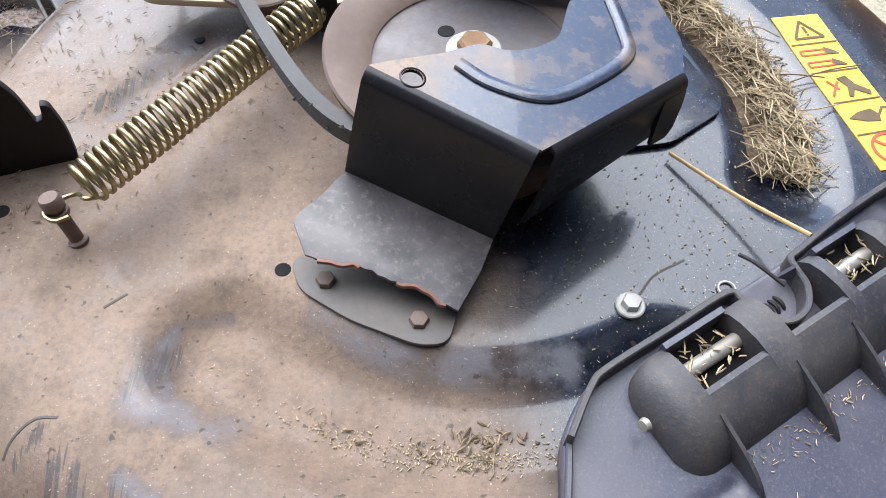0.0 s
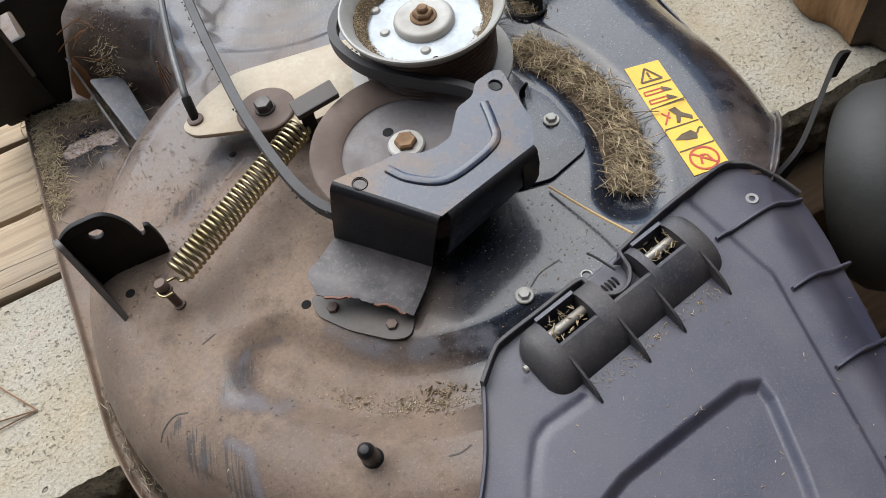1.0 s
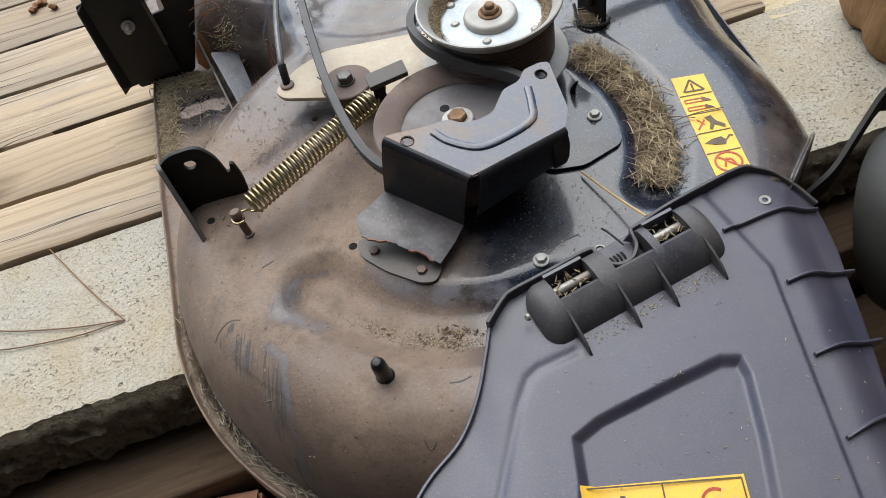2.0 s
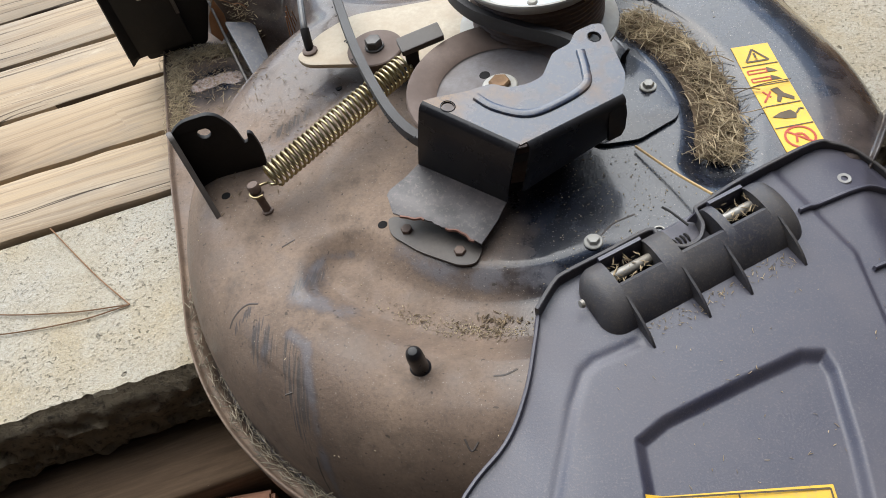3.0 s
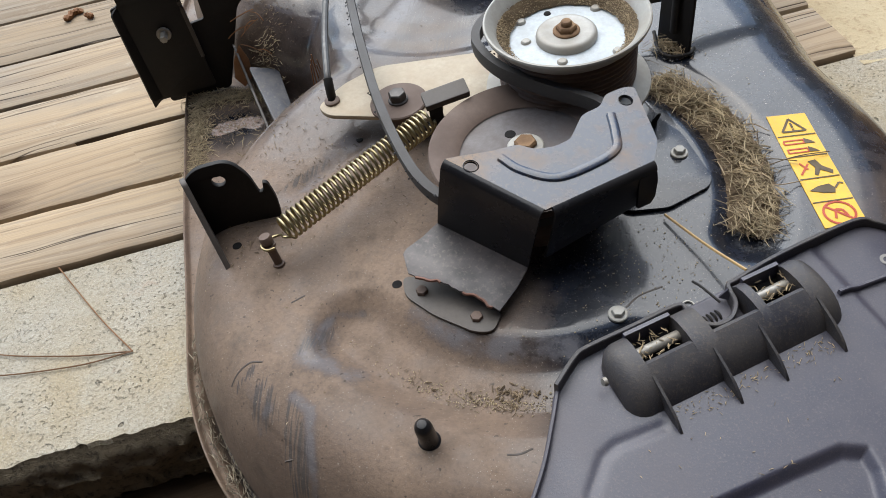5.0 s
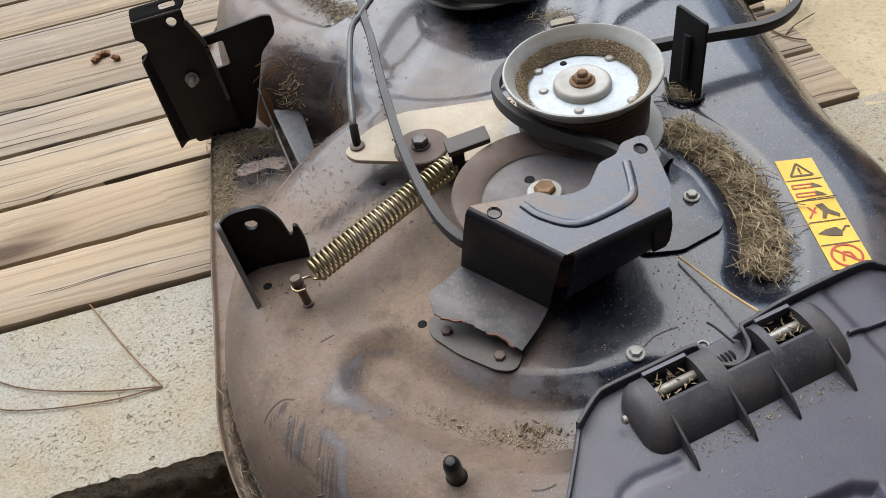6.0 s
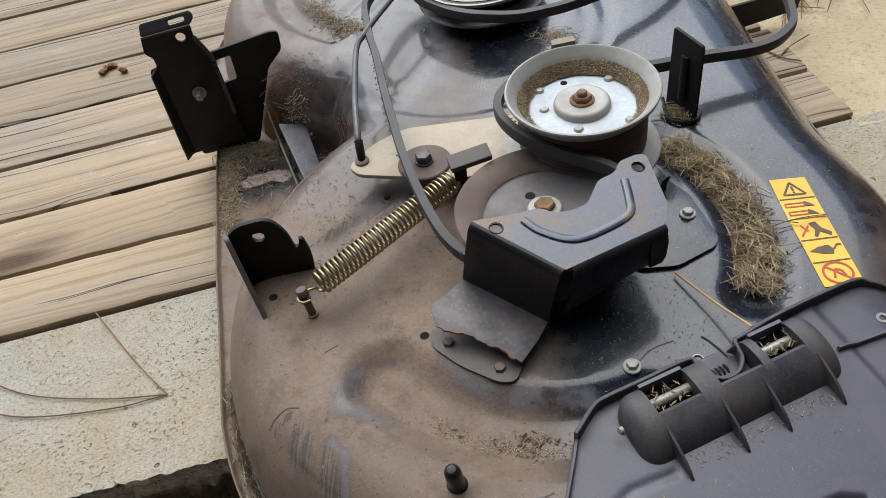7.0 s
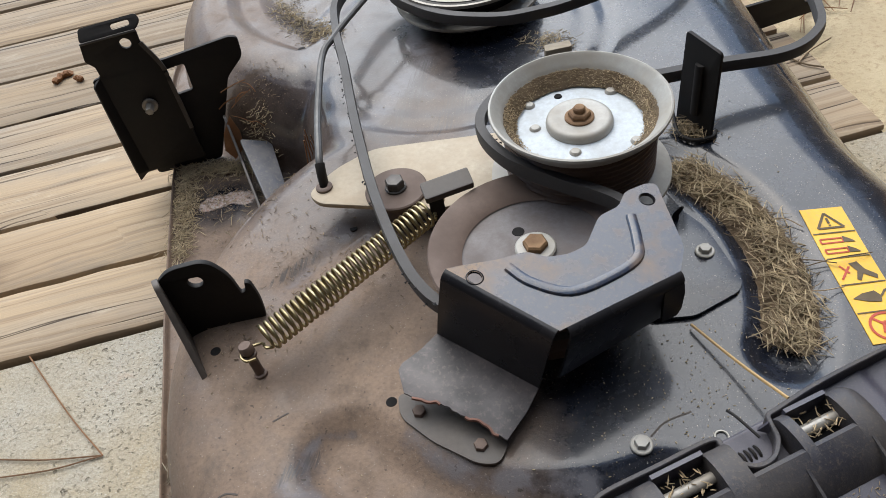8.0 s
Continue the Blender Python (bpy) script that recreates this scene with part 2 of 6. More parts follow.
EDGE = mat("worn_steel", (0.10, 0.095, 0.09), (0.055, 0.045, 0.04), 0.45, 0.5, 40, 300, 0.2, 0.0004)
PLASTIC = mat("black_moulded_plastic", (0.034, 0.035, 0.058), (0.074, 0.069, 0.086), 0.34, 0, 14, 800, 0.30, 0.0005, col3=(0.094, 0.086, 0.096), rough2=0.54, spec=0.65, coat=0.0)
DUSTYPLASTIC = mat("dusty_black_plastic", (0.034, 0.034, 0.043), (0.066, 0.060, 0.058), 0.38, 0, 30, 520, 0.40, 0.0007, col3=(0.092, 0.078, 0.066), rough2=0.62, spec=0.45)
ZINC = mat("zinc_steel", (0.38, 0.37, 0.34), (0.24, 0.21, 0.17), 0.40, 0.4, 30, 240, 0.15, 0.0004, rough2=0.6)
GALV = mat("pale_galvanised_disc", (0.56, 0.62, 0.67), (0.42, 0.43, 0.42), 0.6, 0.05, 40, 300, 0.12, 0.0004, (0.45, 0.75))
RIM = mat("dusty_zinc_flange", (0.43, 0.43, 0.41), (0.31, 0.28, 0.23), 0.42, 0.1, 26, 220, 0.2, 0.0004)
DULLROD = mat("dull_rod_steel", (0.13, 0.128, 0.125), (0.08, 0.075, 0.07), 0.42, 0.3, 30, 240, 0.15, 0.0004)
BRASS = mat("yellow_chromate", (0.50, 0.43, 0.26), (0.30, 0.24, 0.13), 0.30, 1.0, 60, 300, 0.12, 0.0003, rough2=0.5)
ARM = mat("dusty_yellow_plate", (0.46, 0.395, 0.29), (0.36, 0.28, 0.19), 0.5, 0.0, 22, 260, 0.2, 0.0004)
RUST = mat("rusty_steel", (0.168, 0.113, 0.085), (0.100, 0.070, 0.056), 0.52, 0.0, 22, 260, 0.3, 0.0005, rough2=0.78)
RUSTBOLT = mat("rust_brown", (0.29, 0.175, 0.085), (0.15, 0.085, 0.048), 0.7, 0.2, 80, 500, 0.4, 0.0005)
PULLEYFACE = mat("worn_pulley_face", (0.135, 0.128, 0.134), (0.105, 0.082, 0.072), 0.40, 0.1, 40, 320, 0.2, 0.0004, rough2=0.65)
RUBBER = mat("belt_rubber", (0.055, 0.054, 0.055), (0.080, 0.074, 0.070), 0.58, 0, 40, 420, 0.3, 0.0005)
CORD = mat("frayed_cord", (0.022, 0.021, 0.021), None, 0.85, 0, 60, 600, 0.6, 0.001)
TYRE = mat("tyre_rubber", (0.022, 0.023, 0.022), (0.040, 0.038, 0.034), 0.55, 0, 24, 180, 0.35, 0.001)
TORN = mat("torn_steel_edge", (0.30, 0.14, 0.10), (0.15, 0.085, 0.065), 0.65, 0.2, 120, 500, 0.5, 0.0006)
YELLOW = mat("yellow_decal", (0.78, 0.47, 0.035), (0.70, 0.41, 0.04), 0.42, 0, 40, 400, 0.05, 0.0002, col3=(0.55, 0.36, 0.10))
INK = mat("decal_ink", (0.105, 0.070, 0.030), None, 0.5, 0, 60, 400, 0.05, 0.0002)
REDINK = mat("decal_red_ink", (0.52, 0.07, 0.03), None, 0.5, 0, 60, 400, 0.05, 0.0002)
# near-black for holes and pockets: their inner shade put into the colour
HOLESHADE = mat("hole_shade_black", (0.006, 0.005, 0.005), None, 0.9, 0, 60, 400, 0.1, 0.0003)
PALEHOLE = mat("pale_spot", (0.30, 0.29, 0.27), (0.22, 0.21, 0.20), 0.6, 0, 90, 400, 0.1, 0.0003)
STRAW = mat("dry_grass", (0.50, 0.39, 0.240), (0.26, 0.195, 0.115), 0.75, 0, 60, 500, 0.2, 0.0003, island=0.6)
STRAWDARK = mat("brown_chaff", (0.27, 0.20, 0.125), (0.17, 0.125, 0.08), 0.85, 0, 60, 500, 0.2, 0.0003, island=0.45)
STALE = mat("pale_dry_stem", (0.50, 0.405, 0.26), (0.33, 0.26, 0.155), 0.7, 0, 60, 500, 0.2, 0.0003, island=0.4)
STALK = mat("straw_stalk", (0.52, 0.36, 0.16), (0.42, 0.28, 0.12), 0.55, 0, 80, 500, 0.2, 0.0003)
CHAFF = mat("chaff_bed", (0.235, 0.168, 0.102), (0.130, 0.092, 0.056), 0.95, 0, 90, 600, 0.9, 0.003)
PLANK = plank_wood()
CONCRETE = cast_concrete()
# slab's front face: soil stain, with the face's shade also in the colour
STAINSHADE = mat("soil_stain_and_shade", (0.250, 0.205, 0.138), (0.135, 0.108, 0.072), 0.95, 0, 40, 160, 1.0, 0.005, col3=(0.035, 0.028, 0.020))
SOIL = mat("dark_soil", (0.12, 0.088, 0.06), (0.08, 0.058, 0.04), 0.95, 0, 5, 70, 0.8, 0.004, col3=(0.05, 0.038, 0.028))
SAND = mat("sandy_soil", (0.52, 0.44, 0.29), (0.42, 0.335, 0.21), 0.95, 0, 6, 160, 0.9, 0.003, col3=(0.33, 0.25, 0.155))
OLDWOOD = mat("old_timber", (0.150, 0.094, 0.052), (0.080, 0.052, 0.031), 0.8, 0, 12, 130, 0.5, 0.0015, stretch=(1.5, 18, 18))
LOGWOOD = mat("split_log", (0.44, 0.25, 0.105), (0.26, 0.14, 0.062), 0.8, 0, 14, 110, 0.6, 0.003, stretch=(18, 18, 2))
BARK = mat("log_bark", (0.13, 0.095, 0.065), (0.07, 0.05, 0.036), 0.9, 0, 25, 140, 0.8, 0.004)
BRICK = mat("brick_clay", (0.46, 0.24, 0.15), (0.34, 0.17, 0.11), 0.85, 0, 30, 300, 0.4, 0.001)
LEAF = mat("dead_leaf", (0.28, 0.13, 0.05), (0.2, 0.09, 0.035), 0.7, 0, 60, 300, 0.3, 0.0006)
NEEDLE = mat("pine_needle", (0.27, 0.140, 0.066), (0.18, 0.092, 0.042), 0.7, 0, 60, 300, 0.2, 0.0003, island=0.3)
# dark brown of the added, unseen slabs that block light
BLOCKER = mat("dark_blocker", (0.060, 0.045, 0.034), (0.042, 0.032, 0.025), 0.8, 0, 3, 80, 0.3, 0.001)


# ---- mesh helpers ----
def mesh_ob(name, verts, faces, material, parent=None, label="", smooth=True, auto=None):
    me = bpy.data.meshes.new(name)
    me.from_pydata([tuple(v) for v in verts], [], [tuple(f) for f in faces])
    me.materials.append(material)
    me.polygons.foreach_set("use_smooth", [smooth] * len(me.polygons))
    if auto and smooth:
        me.set_sharp_from_angle(angle=radians(auto))
    me.update()
    ob = new(name, me)
    if parent:
        ob.parent = parent
    if label:
        tagged(ob, label)
    return ob


def part(name, bm, material, parent=None, label="", smooth=True, auto=35):
    bmesh.ops.recalc_face_normals(bm, faces=bm.faces)
    me = bpy.data.meshes.new(name)
    bm.to_mesh(me)
    bm.free()
    me.materials.append(material)
    me.polygons.foreach_set("use_smooth", [smooth] * len(me.polygons))
    if smooth:
        me.set_sharp_from_angle(angle=radians(auto))
    ob = new(name, me)
    if parent:
        ob.parent = parent
    if label:
        tagged(ob, label)
    return ob


def thing(name, label, category, at=(0, 0, 0), group="", kind=""):
    ob = new(name)
    ob.location = at
    ob.empty_display_size = 0.02
    return tagged(ob, label, category, group, kind)


def add(bm, verts, faces, m=None):
    vs = [bm.verts.new(m @ Vector(v) if m else Vector(v)) for v in verts]
    for f in faces:
        if len(set(f)) == len(f):
            try:
                bm.faces.new([vs[i] for i in f])
            except ValueError:
                pass
    return vs


def lathe(profile, n=48, m=None, bm=None):
    """Turns a profile of (radius, height) about z."""
    bm = bm or bmesh.new()
    verts, faces, k = [], [], len(profile)
    for i in range(n):
        a = 2 * math.pi * i / n
        verts += [(r * math.cos(a), r * math.sin(a), z) for r, z in profile]
    for i in range(n):
        j = (i + 1) % n
        for q in range(k - 1):
            faces.append((i * k + q, j * k + q, j * k + q + 1, i * k + q + 1))
    add(bm, verts, faces, m)
    bmesh.ops.remove_doubles(bm, verts=bm.verts, dist=1e-6)
    return bm


def smooth_path(pts, per=8):
    """Points of a Catmull-Rom curve through pts."""
    p = [np.array(q, float) for q in pts]
    p = [2 * p[0] - p[1], *p, 2 * p[-1] - p[-2]]
    out = []
    for i in range(1, len(p) - 2):
        for k in range(per):
            t = k / per
            out.append(0.5 * (2 * p[i] + (p[i + 1] - p[i - 1]) * t + (2 * p[i - 1] - 5 * p[i] + 4 * p[i + 1] - p[i + 2]) * t * t
                              + (3 * p[i] - p[i - 1] - 3 * p[i + 1] + p[i + 2]) * t ** 3))
    return out + [p[-2]]


def sweep(path, section, bm=None, up=(0, 0, 1), closed=False):
    """Sweeps a closed section of (side, up) along a path."""
    bm = bm or bmesh.new()
    path = [Vector(q) for q in path]
    n, k, verts, faces = len(path), len(section), [], []
    for i, q in enumerate(path):
        d = (path[(i + 1) % n] - path[i - 1]) if closed else (path[min(i + 1, n - 1)] - path[max(i - 1, 0)])
        d.normalize()
        side = d.cross(Vector(up))
        if side.length < 1e-4:
            side = d.cross(Vector((0, 1, 0.01)))
        side.normalize()
        top = side.cross(d)
        verts += [q + side * a + top * b for a, b in section]
    for i in range(n if closed else n - 1):
        j = (i + 1) % n
        faces += [(i * k + s, i * k + (s + 1) % k, j * k + (s + 1) % k, j * k + s) for s in range(k)]
    if not closed:
        faces += [tuple(range(k))[::-1], tuple(range((n - 1) * k, n * k))]
    add(bm, verts, faces)
    return bm


def ring(r, n=8):
    return [(r * math.cos(2 * math.pi * i / n), r * math.sin(2 * math.pi * i / n)) for i in range(n)]


def circle(cx, cy, r, n=20):
    return [(cx + r * math.cos(2 * math.pi * i / n), cy + r * math.sin(2 * math.pi * i / n)) for i in range(n)]


def plate(outer, holes=(), thick=0.003, m=None, bm=None, bevel=0.0):
    """A flat plate with through holes, in its own xy plane from z = 0 down, placed by m."""
    own = bmesh.new()
    loops = [[Vector((x, y, 0)) for x, y in loop] for loop in (outer, *holes)]
    vs = [own.verts.new(p) for loop in loops for p in loop]
    for tri in tessellate_polygon(loops):
        own.faces.new([vs[k] for k in tri])
    if sum(f.normal.z if f.normal.length else (f.normal_update() or f.normal.z) for f in own.faces) < 0:
        bmesh.ops.reverse_faces(own, faces=own.faces)
    rim = [e for e in own.edges if len(e.link_faces) == 1]
    got = bmesh.ops.extrude_face_region(own, geom=list(own.faces))
    bmesh.ops.translate(own, vec=(0, 0, -thick), verts=[v for v in got["geom"] if isinstance(v, bmesh.types.BMVert)])
    if bevel:
        bmesh.ops.recalc_face_normals(own, faces=own.faces)
        sharp = [e for e in own.edges if len(e.link_faces) == 2 and e.calc_face_angle(0) > 1.0 and not (abs(e.verts[0].co.z - e.verts[1].co.z) > thick / 2)]
        bmesh.ops.bevel(own, geom=sharp, offset=bevel, segments=2, affect="EDGES", profile=0.6)
    if m is not None:
        own.transform(m)
    if bm is None:
        return own
    me = bpy.data.meshes.new("scratch")
    own.to_mesh(me)
    own.free()
    bm.from_mesh(me)
    bpy.data.meshes.remove(me)
    return bm


def rounded(pts, r, seg=5):
    """A polygon with its corners rounded by r."""
    out, n = [], len(pts)
    for i in range(n):
        p, a, b = Vector(pts[i]), Vector(pts[i - 1]), Vector(pts[(i + 1) % n])
        da, db = (a - p), (b - p)
        k = min(r, da.length * 0.45, db.length * 0.45)
        s, e = p + da.normalized() * k, p + db.normalized() * k
        for q in range(seg + 1):
            t = q / seg
            out.append(tuple((1 - t) ** 2 * s + 2 * t * (1 - t) * p + t * t * e))
    return out


def upright(a, b):
    """A pose whose x runs from a to b on plan, whose y is up and whose z faces sideways."""
    a, b = Vector(a), Vector(b)
    x = Vector((b.x - a.x, b.y - a.y, 0)).normalized()
    z = x.cross(Vector((0, 0, 1)))
    return Matrix(((x.x, 0, z.x, a.x), (x.y, 0, z.y, a.y), (0, 1, 0, a.z), (0, 0, 0, 1)))


def hexbolt(at, r=0.0062, h=0.006, washer=0.0095, material=ZINC, parent=None, name="bolt", label="", tilt=None):
    """A hexagon bolt head on a washer."""
    m = Matrix.Translation(at) @ (tilt or Matrix())
    bm = lathe([(0, 0), (washer, 0), (washer, 0.0013), (washer - 0.0006, 0.0018), (0, 0.0018)], 24)
    lathe([(0, 0.0015), (r, 0.0015), (r, h - 0.001), (r * 0.88, h), (r * 0.6, h + 0.0002), (0, h + 0.0003)], 6, None, bm)
    bm.transform(m)
    return part(name, bm, material, parent, label, auto=25)


def blades(count, place, length, width, rng, lift=0.5, bend=0.3):
    """Many thin bent blades of three sides in one mesh: place(rng) gives x, y, z and a heading or None."""
    verts, faces = [], []
    for _ in range(count):
        x, y, z, h = place(rng)
        h = rng.uniform(0, 2 * math.pi) if h is None else h
        L, w = rng.uniform(*length), rng.uniform(*width)
        e = rng.uniform(-0.15, lift)
        d = np.array((math.cos(h) * math.cos(e), math.sin(h) * math.cos(e), math.sin(e)))
        side = np.array((-math.sin(h), math.cos(h), 0))
        upv = np.cross(d, side)
        c = rng.uniform(-bend, bend)
        base = np.array((x, y, z))
        k = len(verts)
        for t in (-0.5, 0.0, 0.5):
            q = base + d * L * t + side * c * L * (t * t) + (0, 0, abs(math.sin(e)) * L * 0.5)
            ww = w * (1.0 if t == 0 else 0.55)
            verts += [q + side * ww, q - side * ww, q + upv * ww * 1.1]
        for s in (0, 3):
            for a, b in ((0, 1), (1, 2), (2, 0)):
                faces.append((k + s + a, k + s + b, k + s + 3 + b, k + s + 3 + a))
        faces += [(k, k + 2, k + 1), (k + 6, k + 7, k + 8)]
    return verts, faces


# ---- plan of the deck ----
C1, C2 = Vector((0.030, 0.280)), Vector((-0.185, 0.745))
U, V = Vector((0.919, 0.395)), Vector((-0.395, 0.919))


def ss(x, a=0.0, b=1.0):
    t = np.clip((x - a) / (b - a), 0, 1)
    return t * t * (3 - 2 * t)


def smin(a, b, k):
    h = np.clip(0.5 + 0.5 * (b - a) / k, 0, 1)
    return b * (1 - h) + a * h - k * h * (1 - h)


def wrap(a):
    return (a + math.pi) % (2 * math.pi) - math.pi


def trough(x, y, c, radius, half, a0, a1, depth):
    """A pressed arc-shaped channel about c between two angles in degrees."""
    dx, dy = x - c.x, y - c.y
    r, a = np.hypot(dx, dy), np.arctan2(dy, dx)
    mid, span = radians((a0 + a1) / 2), radians((a1 - a0) / 2)
    over = np.maximum(np.abs(wrap(a - mid)) - span, 0) * radius
    d = np.hypot(r - radius, over)
    return depth * (1 - ss(d, half * 0.35, half * 1.25))


def shell_z(x, y):
    """Height of the deck's pressed top at a place on plan."""
    x, y = np.asarray(x, float), np.asarray(y, float)
    r1, r2 = np.hypot(x - C1.x, y - C1.y), np.hypot(x - C2.x, y - C2.y)
    ax = C2 - C1
    along = ((x - C1.x) * ax.x + (y - C1.y) * ax.y) / ax.length
    off = ((x - C1.x) * ax.y - (y - C1.y) * ax.x) / ax.length
    right = (x - 0.252) * 0.968 + (y - 0.30) * 0.252
    box = np.maximum(np.maximum(right, -off - 0.100), np.maximum(-along - 0.16, along - ax.length - 0.20))
    s = smin(smin(r1 - 0.237, r2 - 0.214, 0.008), box, 0.012)
    wide = 0.060 + 0.022 * ss(right, -0.08, 0.0)
    t = np.clip((s + 0.022) / wide, 0, 1)
    z = 0.021 + 0.099 * np.sqrt(np.maximum(1 - t ** 2.3, 0))
    z = z - trough(x, y, C1, 0.164, 0.030, 233, 300, 0.013)
    z = z - trough(x, y, C1, 0.154, 0.024, -15, 55, 0.007)
    z = z - trough(x, y, C2, 0.155, 0.022, 150, 250, 0.010)
    rd = np.hypot(x + 0.085, y - 0.600)
    z = z + 0.0022 * (1 - ss(rd, 0.112, 0.130)) - 0.0018 * (1 - ss(np.abs(rd - 0.150), 0.0, 0.014))
    z = z - 0.012 * np.exp(-((r1 - 0.237 - 0.0405) / 0.0040) ** 2) * (1 - ss(y, 0.16, 0.24)) * (1 - ss(x, 0.06, 0.10))
    cx, cy = x + 0.128, y - 0.298
    run, across = cx * 0.62 + cy * 0.78, -cx * 0.78 + cy * 0.62
    z = z - 0.006 * np.exp(-(across / 0.011) ** 2) * (1 - ss(np.abs(run), 0.02, 0.055))
    z = z + 0.004 * np.exp(-((across + 0.022) / 0.009) ** 2) * (1 - ss(np.abs(run), 0.015, 0.05))
    h, w = (x - 0.078) * 0.836 + (y - 0.133) * 0.548, (x - 0.078) * 0.548 - (y - 0.133) * 0.836
    z = z - 0.025 * ss(w, 0.010, 0.026) * ss(h, -0.01, 0.03)
    z = z + 0.0012 * np.sin(x * 31 + 1.3) * np.cos(y * 27 + 0.4) * (t < 0.5)
    return z


def Z(x, y):
    return float(shell_z(x, y))


def deck_outline():
    pts = [(C1.x + 0.288 * math.cos(radians(a)), C1.y + 0.288 * math.sin(radians(a))) for a in range(-72, -158, -4)]
    pts += [(-0.268, 0.245), (-0.300, 0.318), (-0.334, 0.402), (-0.366, 0.482), (-0.384, 0.530)]
    pts += [(C2.x + 0.275 * math.cos(radians(a)), C2.y + 0.275 * math.sin(radians(a))) for a in range(205, 20, -6)]
    pts += [(0.120, 0.920), (0.175, 0.855), (0.196, 0.790), (0.262, 0.572), (0.300, 0.460), (0.320, 0.385), (0.314, 0.335), (0.288, 0.270), (0.262, 0.222), (0.200, 0.150), (0.150, 0.095), (0.128, 0.040)]
    return pts


def star_sheet(name, centre, outline, rings, spokes, height, rim, material, parent, label="", power=1.0, extra=None):
    """A pressed sheet on plan: rings from a centre out to an outline, at heights from a function, closed by a rim of (out, z or None, dz)."""
    o = np.array(smooth_closed(outline), float)
    c = np.array(centre, float)
    ang = np.linspace(0, 2 * math.pi, spokes, endpoint=False)
    reach = np.zeros(spokes)
    p, q = o - c, np.roll(o, -1, 0) - c
    for i, a in enumerate(ang):
        d = np.array((math.cos(a), math.sin(a)))
        e = q - p
        den = d[0] * e[:, 1] - d[1] * e[:, 0]
        den = np.where(np.abs(den) < 1e-12, 1e-12, den)
        t = (p[:, 0] * e[:, 1] - p[:, 1] * e[:, 0]) / den
        u = (p[:, 0] * d[1] - p[:, 1] * d[0]) / den
        ok = (u >= -1e-6) & (u <= 1 + 1e-6) & (t > 0)
        reach[i] = t[ok].max()
    f = (np.arange(1, rings + 1) / rings) ** power
    r = f[:, None] * reach[None]
    x, y = c[0] + r * np.cos(ang), c[1] + r * np.sin(ang)
    z = height(x, y)
    layers = [np.stack([x[i], y[i], z[i]], -1) for i in range(rings)]
    for out, level, dz in rim:
        rr = reach + out
        zz = z[-1] + dz if level is None else np.full(spokes, level)
        layers.append(np.stack([c[0] + rr * np.cos(ang), c[1] + rr * np.sin(ang), zz], -1))
    verts = np.concatenate([[[c[0], c[1], float(height(c[0], c[1]))]], *layers])
    faces = [(0, 1 + i, 1 + (i + 1) % spokes) for i in range(spokes)]
    for k in range(len(layers) - 1):
        a, b = 1 + k * spokes, 1 + (k + 1) * spokes
        faces += [(a + i, b + i, b + (i + 1) % spokes, a + (i + 1) % spokes) for i in range(spokes)]
    ob = mesh_ob(name, verts.tolist(), faces, material, parent, label, True)
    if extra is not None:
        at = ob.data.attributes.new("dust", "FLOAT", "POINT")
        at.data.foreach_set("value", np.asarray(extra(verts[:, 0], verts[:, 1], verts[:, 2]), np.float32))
        for name, amount in (("scuff", scuff_amount), ("wear", wear_amount), ("bare", bare_amount)):
            at = ob.data.attributes.new(name, "FLOAT", "POINT")
            at.data.foreach_set("value", np.asarray(amount(verts[:, 0], verts[:, 1]), np.float32))
    return ob


def smooth_closed(pts, per=4):
    p = [np.array(q, float) for q in pts]
    n, out = len(p), []
    for i in range(n):
        a, b, c, d = p[i - 1], p[i], p[(i + 1) % n], p[(i + 2) % n]
        for k in range(per):
            t = k / per
            out.append(0.5 * (2 * b + (c - a) * t + (2 * a - 5 * b + 4 * c - d) * t * t + (3 * b - a - 3 * c + d) * t ** 3))
    return out


def dust_and_shade(x, y, z):
    """Thick brown dust on the near dome, thin on the flat beside the cover and along the far edge. Beside the cover and
    in the rim channel it is cut further, for shade.
    """
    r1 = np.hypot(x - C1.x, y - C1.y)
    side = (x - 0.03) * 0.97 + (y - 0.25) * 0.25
    # the deep cut beside the cover also paints in the shade there
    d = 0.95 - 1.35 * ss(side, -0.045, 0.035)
    # film added on the right shoulder dulls the sky reflected there
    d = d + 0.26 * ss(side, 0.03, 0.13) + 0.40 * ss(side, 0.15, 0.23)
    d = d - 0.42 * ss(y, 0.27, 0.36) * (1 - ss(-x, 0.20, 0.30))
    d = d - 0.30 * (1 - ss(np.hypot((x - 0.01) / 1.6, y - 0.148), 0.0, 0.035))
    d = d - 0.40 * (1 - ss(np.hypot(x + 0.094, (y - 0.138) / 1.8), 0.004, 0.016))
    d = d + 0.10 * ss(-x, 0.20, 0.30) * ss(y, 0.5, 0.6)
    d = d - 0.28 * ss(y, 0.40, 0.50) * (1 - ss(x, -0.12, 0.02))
    # low rim channel stripped to black paint, its shade put into the colour
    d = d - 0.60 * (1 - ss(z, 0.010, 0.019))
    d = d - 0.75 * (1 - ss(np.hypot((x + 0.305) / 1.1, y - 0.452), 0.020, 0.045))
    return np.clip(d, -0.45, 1)


